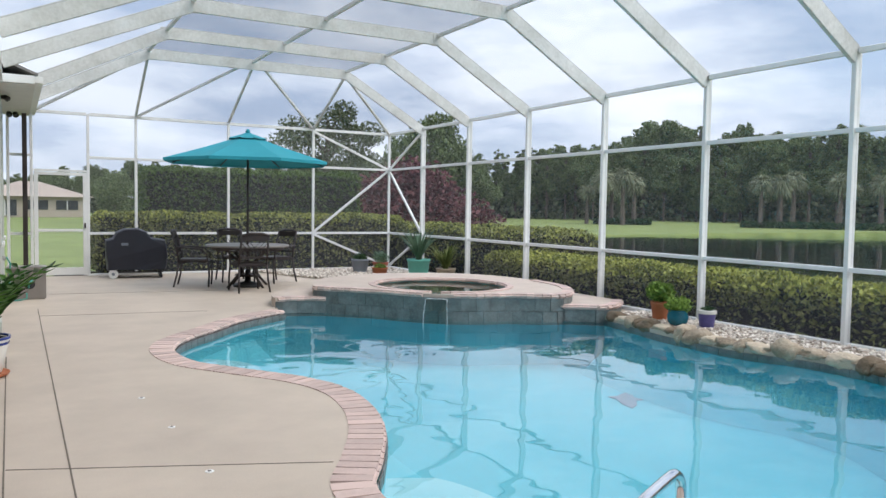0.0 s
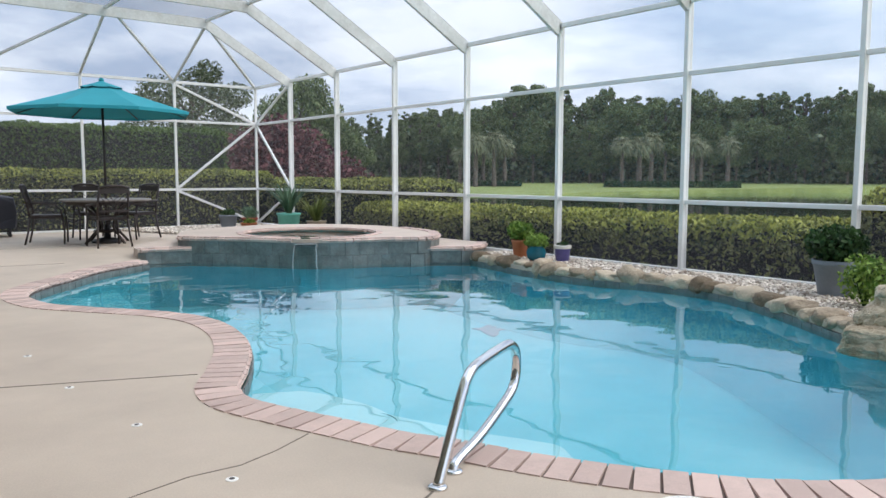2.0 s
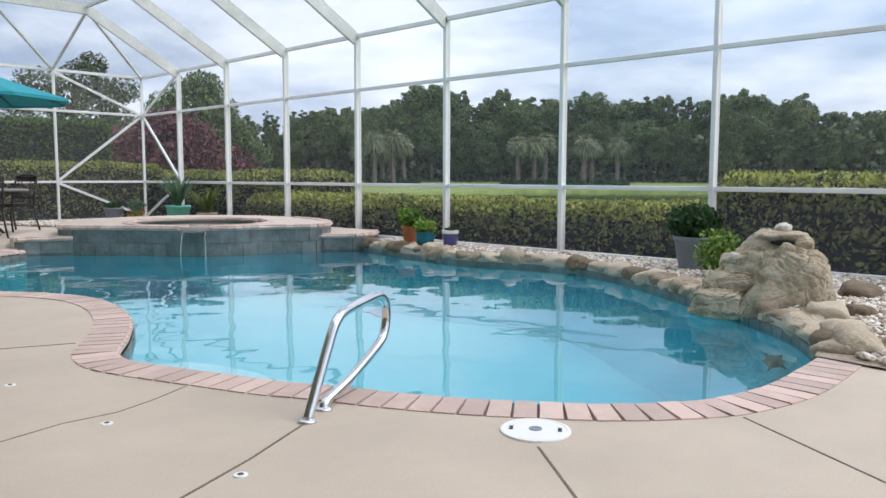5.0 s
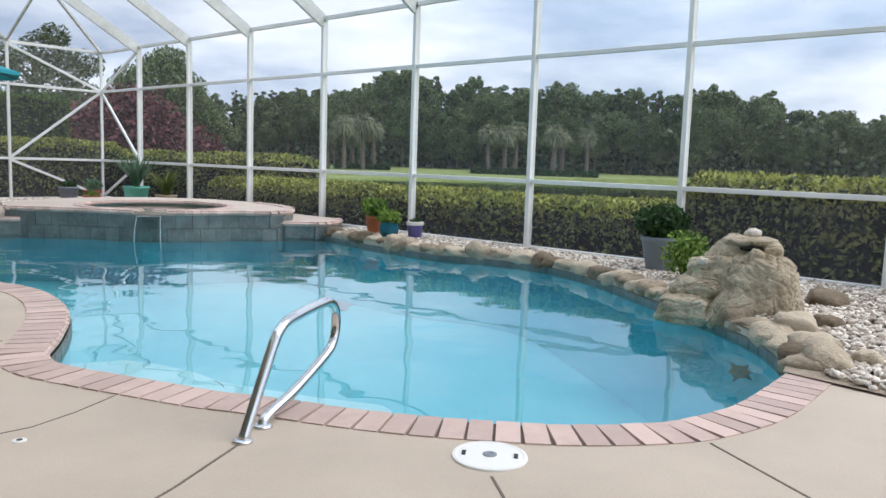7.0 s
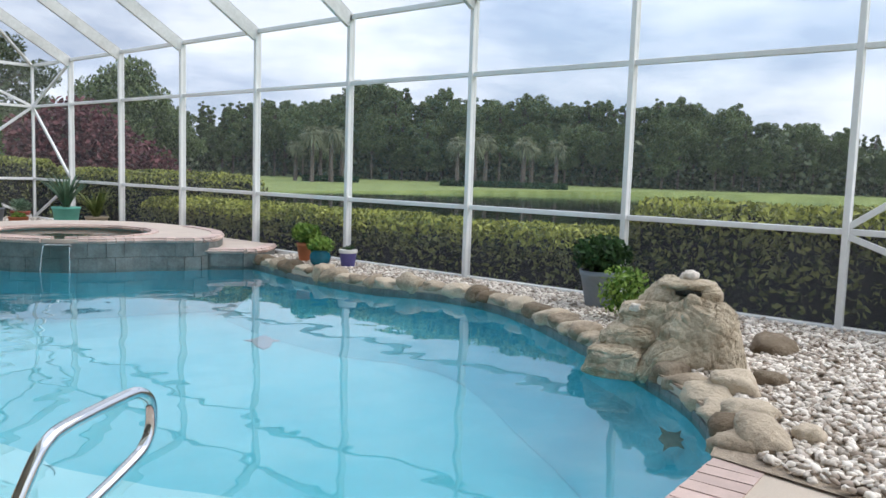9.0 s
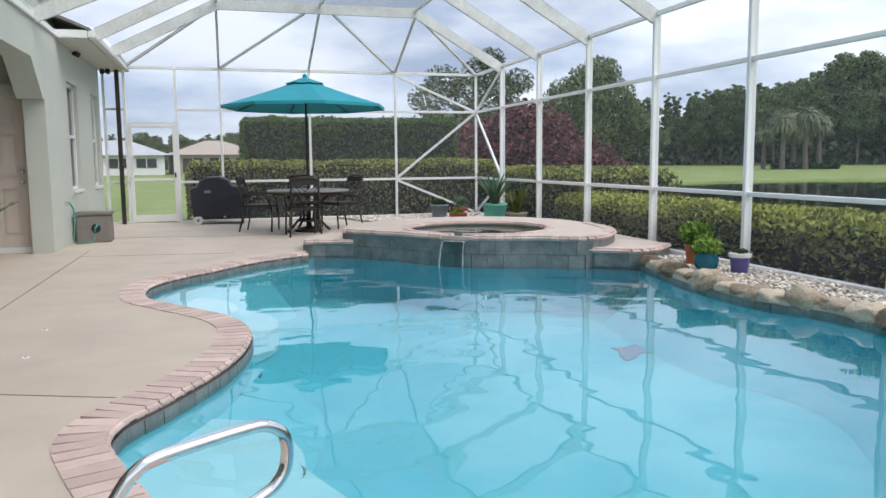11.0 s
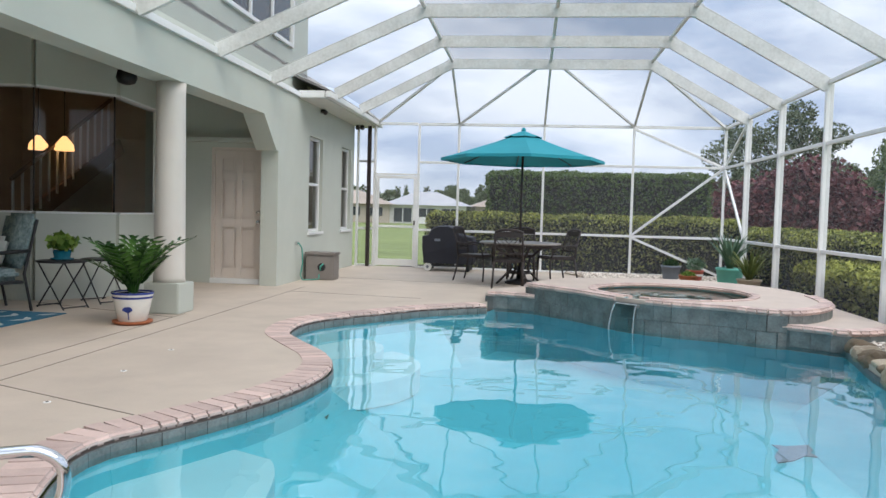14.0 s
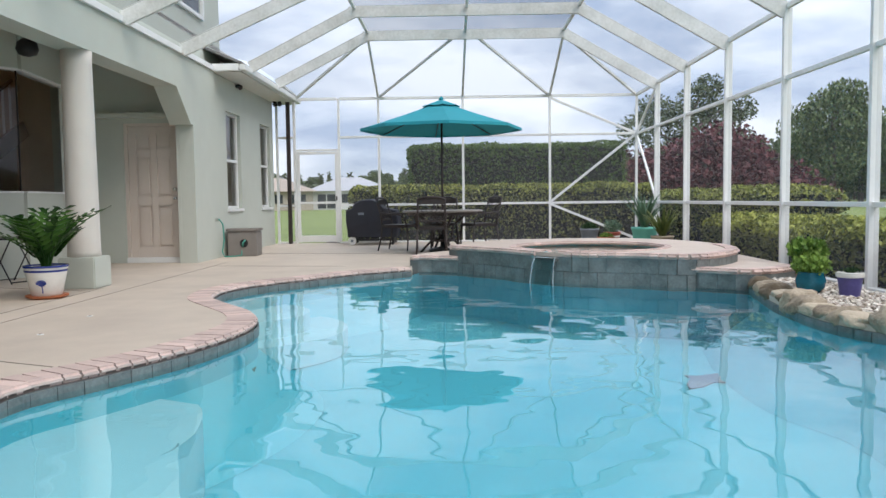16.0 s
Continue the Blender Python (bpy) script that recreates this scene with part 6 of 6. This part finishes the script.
coping = thing("pool_coping", "pink brick coping with dark joints", "pool coping", kind="structure")
mid_line = offset(deck_edge, 0.115)
flat("mortar_bed", [np.concatenate([offset(deck_edge, -0.012), offset(deck_edge, 0.215)[::-1]])], -0.006, MORTAR, coping, thick=0.05)
bmesh_brick = brick_mesh("brick", 0.092, 0.236, 0.05, 0.018, COPING)
jr = random.Random(3)
for x, y, a in along_line(mid_line, 0.1035):
    ob = new("brick", bmesh_brick)
    ob.parent = coping
    ob.matrix_basis = pose(x, y, 0.006 + jr.uniform(-0.0015, 0.0015), jr.uniform(-0.4, 0.4), jr.uniform(-0.4, 0.4), a + jr.uniform(-1.2, 1.2))
tile_me = brick_mesh("tile", 0.145, 0.012, 0.075, 0.002, SLATE)
band = thing("waterline_tiles", "grey slate tile band at the waterline", "tile band", kind="structure")
flat_line = np.concatenate([water_edge, rock_edge[1:]])
ribbon("grout", offset(flat_line, 0.004), -0.045, -0.125, GROUT, band)
for x, y, a in along_line(offset(flat_line, 0.006), 0.15):
    ob = new("tile", tile_me)
    ob.parent = band
    ob.matrix_basis = pose(x, y, -0.05, 0, 0, a)

sp_tile = brick_mesh("tile", 0.196, 0.014, 0.171, 0.003, SLATE)
facing = thing("spa_facing", "grey slate tiles on the spa wall", "tile wall", kind="structure")
i0 = int(np.argmin(np.hypot(spa_outer[:, 0] - 7.5, spa_outer[:, 1] - 10.3)))
lp = np.roll(spa_outer[:-1], -i0, axis=0)
i1 = int(np.argmin(np.hypot(lp[:, 0] - 3.92, lp[:, 1] - 10.75)))
spa_face = lp[:i1]
for ln, ztop, rows in ((spa_face, SPAZ - 0.045, 2), (right_front, STEPZ - 0.045, 1), (left_front, STEPZ - 0.045, 1)):
    ribbon("grout", offset(ln, 0.006), ztop, -0.125, GROUT, facing)
    for row in range(rows):
        for x, y, a in along_line(offset(ln, 0.010), 0.2, 0.1 * (row % 2)):
            ob = new("tile", sp_tile)
            ob.parent = facing
            ob.matrix_basis = pose(x, y, ztop - 0.175 * row, 0, 0, a)

sp_coping = thing("spa_coping", "pinkish bullnose brick edge of the spa", "spa coping", kind="structure")
bull = brick_mesh("brick", 0.094, 0.17, 0.06, 0.024, COPING)
notch = (5.06, 9.12)


def edge_bricks(line, z, me, step, skip=None, rad=0.0):
    for x, y, a in along_line(line, step):
        if skip and math.hypot(x - skip[0], y - skip[1]) < rad:
            continue
        ob = new("brick", me)
        ob.parent = sp_coping
        ob.matrix_basis = pose(x, y, z + 0.012 + jr.uniform(-0.002, 0.002), 0, 0, a + jr.uniform(-0.8, 0.8))


edge_bricks(offset(spa_face, -0.04), SPAZ, bull, 0.1, notch, 0.17)
mirror = offset(np.concatenate([spa_rim, spa_rim[:1]]), 0.04)
edge_bricks(mirror[:, :] , SPAZ, brick_mesh("brick", 0.125, 0.11, 0.05, 0.02, COPING), 0.132, notch, 0.24)
for ln in (right_front, left_front):
    edge_bricks(offset(ln, -0.04), STEPZ, bull, 0.1)
# spout and the sheet of falling water
spout = thing("spa_spillway", "stone spillway with a thin sheet of falling water", "spillway", kind="structure")
ns = pose(notch[0], notch[1], 0, 0, 0, 141)
lipm = part("lip", boxed(-0.15, 0.15, -0.12, 0.1, SPAZ - 0.1, SPAZ - 0.06, 0.006), SLATE, spout)
lipm.matrix_basis = ns
pool_w = part("lip_water", boxed(-0.13, 0.13, -0.1, 0.105, SPAZ - 0.058, SPAZ - 0.052, 0.002), FOAM, spout)
pool_w.matrix_basis = ns
for sx, lean in ((-0.14, -0.02), (0.14, 0.02)):
    j = part("water_strand", tube([(sx, 0.1, SPAZ - 0.06), (sx + lean * 0.5, 0.15, SPAZ - 0.16), (sx + lean, 0.18, WATERZ)], [0.008, 0.006, 0.009], 6), FOAM, spout)
    j.matrix_basis = ns
sheet = mesh_object("water_sheet", [(-0.14, 0.1, SPAZ - 0.06), (0.14, 0.1, SPAZ - 0.06), (0.15, 0.18, WATERZ), (-0.15, 0.18, WATERZ)], [(0, 1, 2, 3)], WATER, spout)
sheet.matrix_basis = ns

# ---- mosaics under water ----
def mosaic(name, label, outline, x, y, z, rot, mat, tilt=0):
    bm = bmesh.new()
    bm.faces.new([bm.verts.new((u, v, 0)) for u, v in outline])
    r = bmesh.ops.extrude_face_region(bm, geom=bm.faces[:])
    bmesh.ops.translate(bm, verts=[g for g in r["geom"] if isinstance(g, bmesh.types.BMVert)], vec=(0, 0, 0.006))
    ob = part(name, bm, mat)
    ob.matrix_basis = pose(x, y, z, tilt, 0, rot)
    return tagged(ob, label, "mosaic")


fish = [(-0.55, 0.0), (-0.35, 0.12), (-0.05, 0.2), (0.05, 0.32), (0.12, 0.19), (0.4, 0.05), (0.62, 0.16), (0.56, 0.0), (0.62, -0.14), (0.4, -0.03), (0.1, -0.08), (0.0, -0.2), (-0.08, -0.09), (-0.35, -0.08)]
mosaic("leaping_fish_mosaic", "grey-rose leaping fish mosaic on the pool floor", [(u * 0.75, v * 0.75) for u, v in fish], 6.15, 6.63, FLOORZ + 0.006, 50, TILEROSE)
turtle = [(0.13, 0), (0.08, 0.06), (0.1, 0.13), (0.03, 0.08), (-0.06, 0.07), (-0.12, 0.1), (-0.09, 0.03), (-0.13, 0), (-0.09, -0.03), (-0.12, -0.1), (-0.06, -0.07), (0.03, -0.08), (0.1, -0.13), (0.08, -0.06)]
mosaic("turtle_mosaic", "small dark turtle mosaic on the pool wall", [(u * 0.55, v * 0.55) for u, v in turtle], 5.02, 1.58, -0.24, 130, TILEDARK, -50)
mosaic("turtle_mosaic", "small dark turtle mosaic on the pool wall", [(u * 0.8, v * 0.8) for u, v in turtle], 2.40, 5.45, -0.38, 0, TILEDARK, 60)
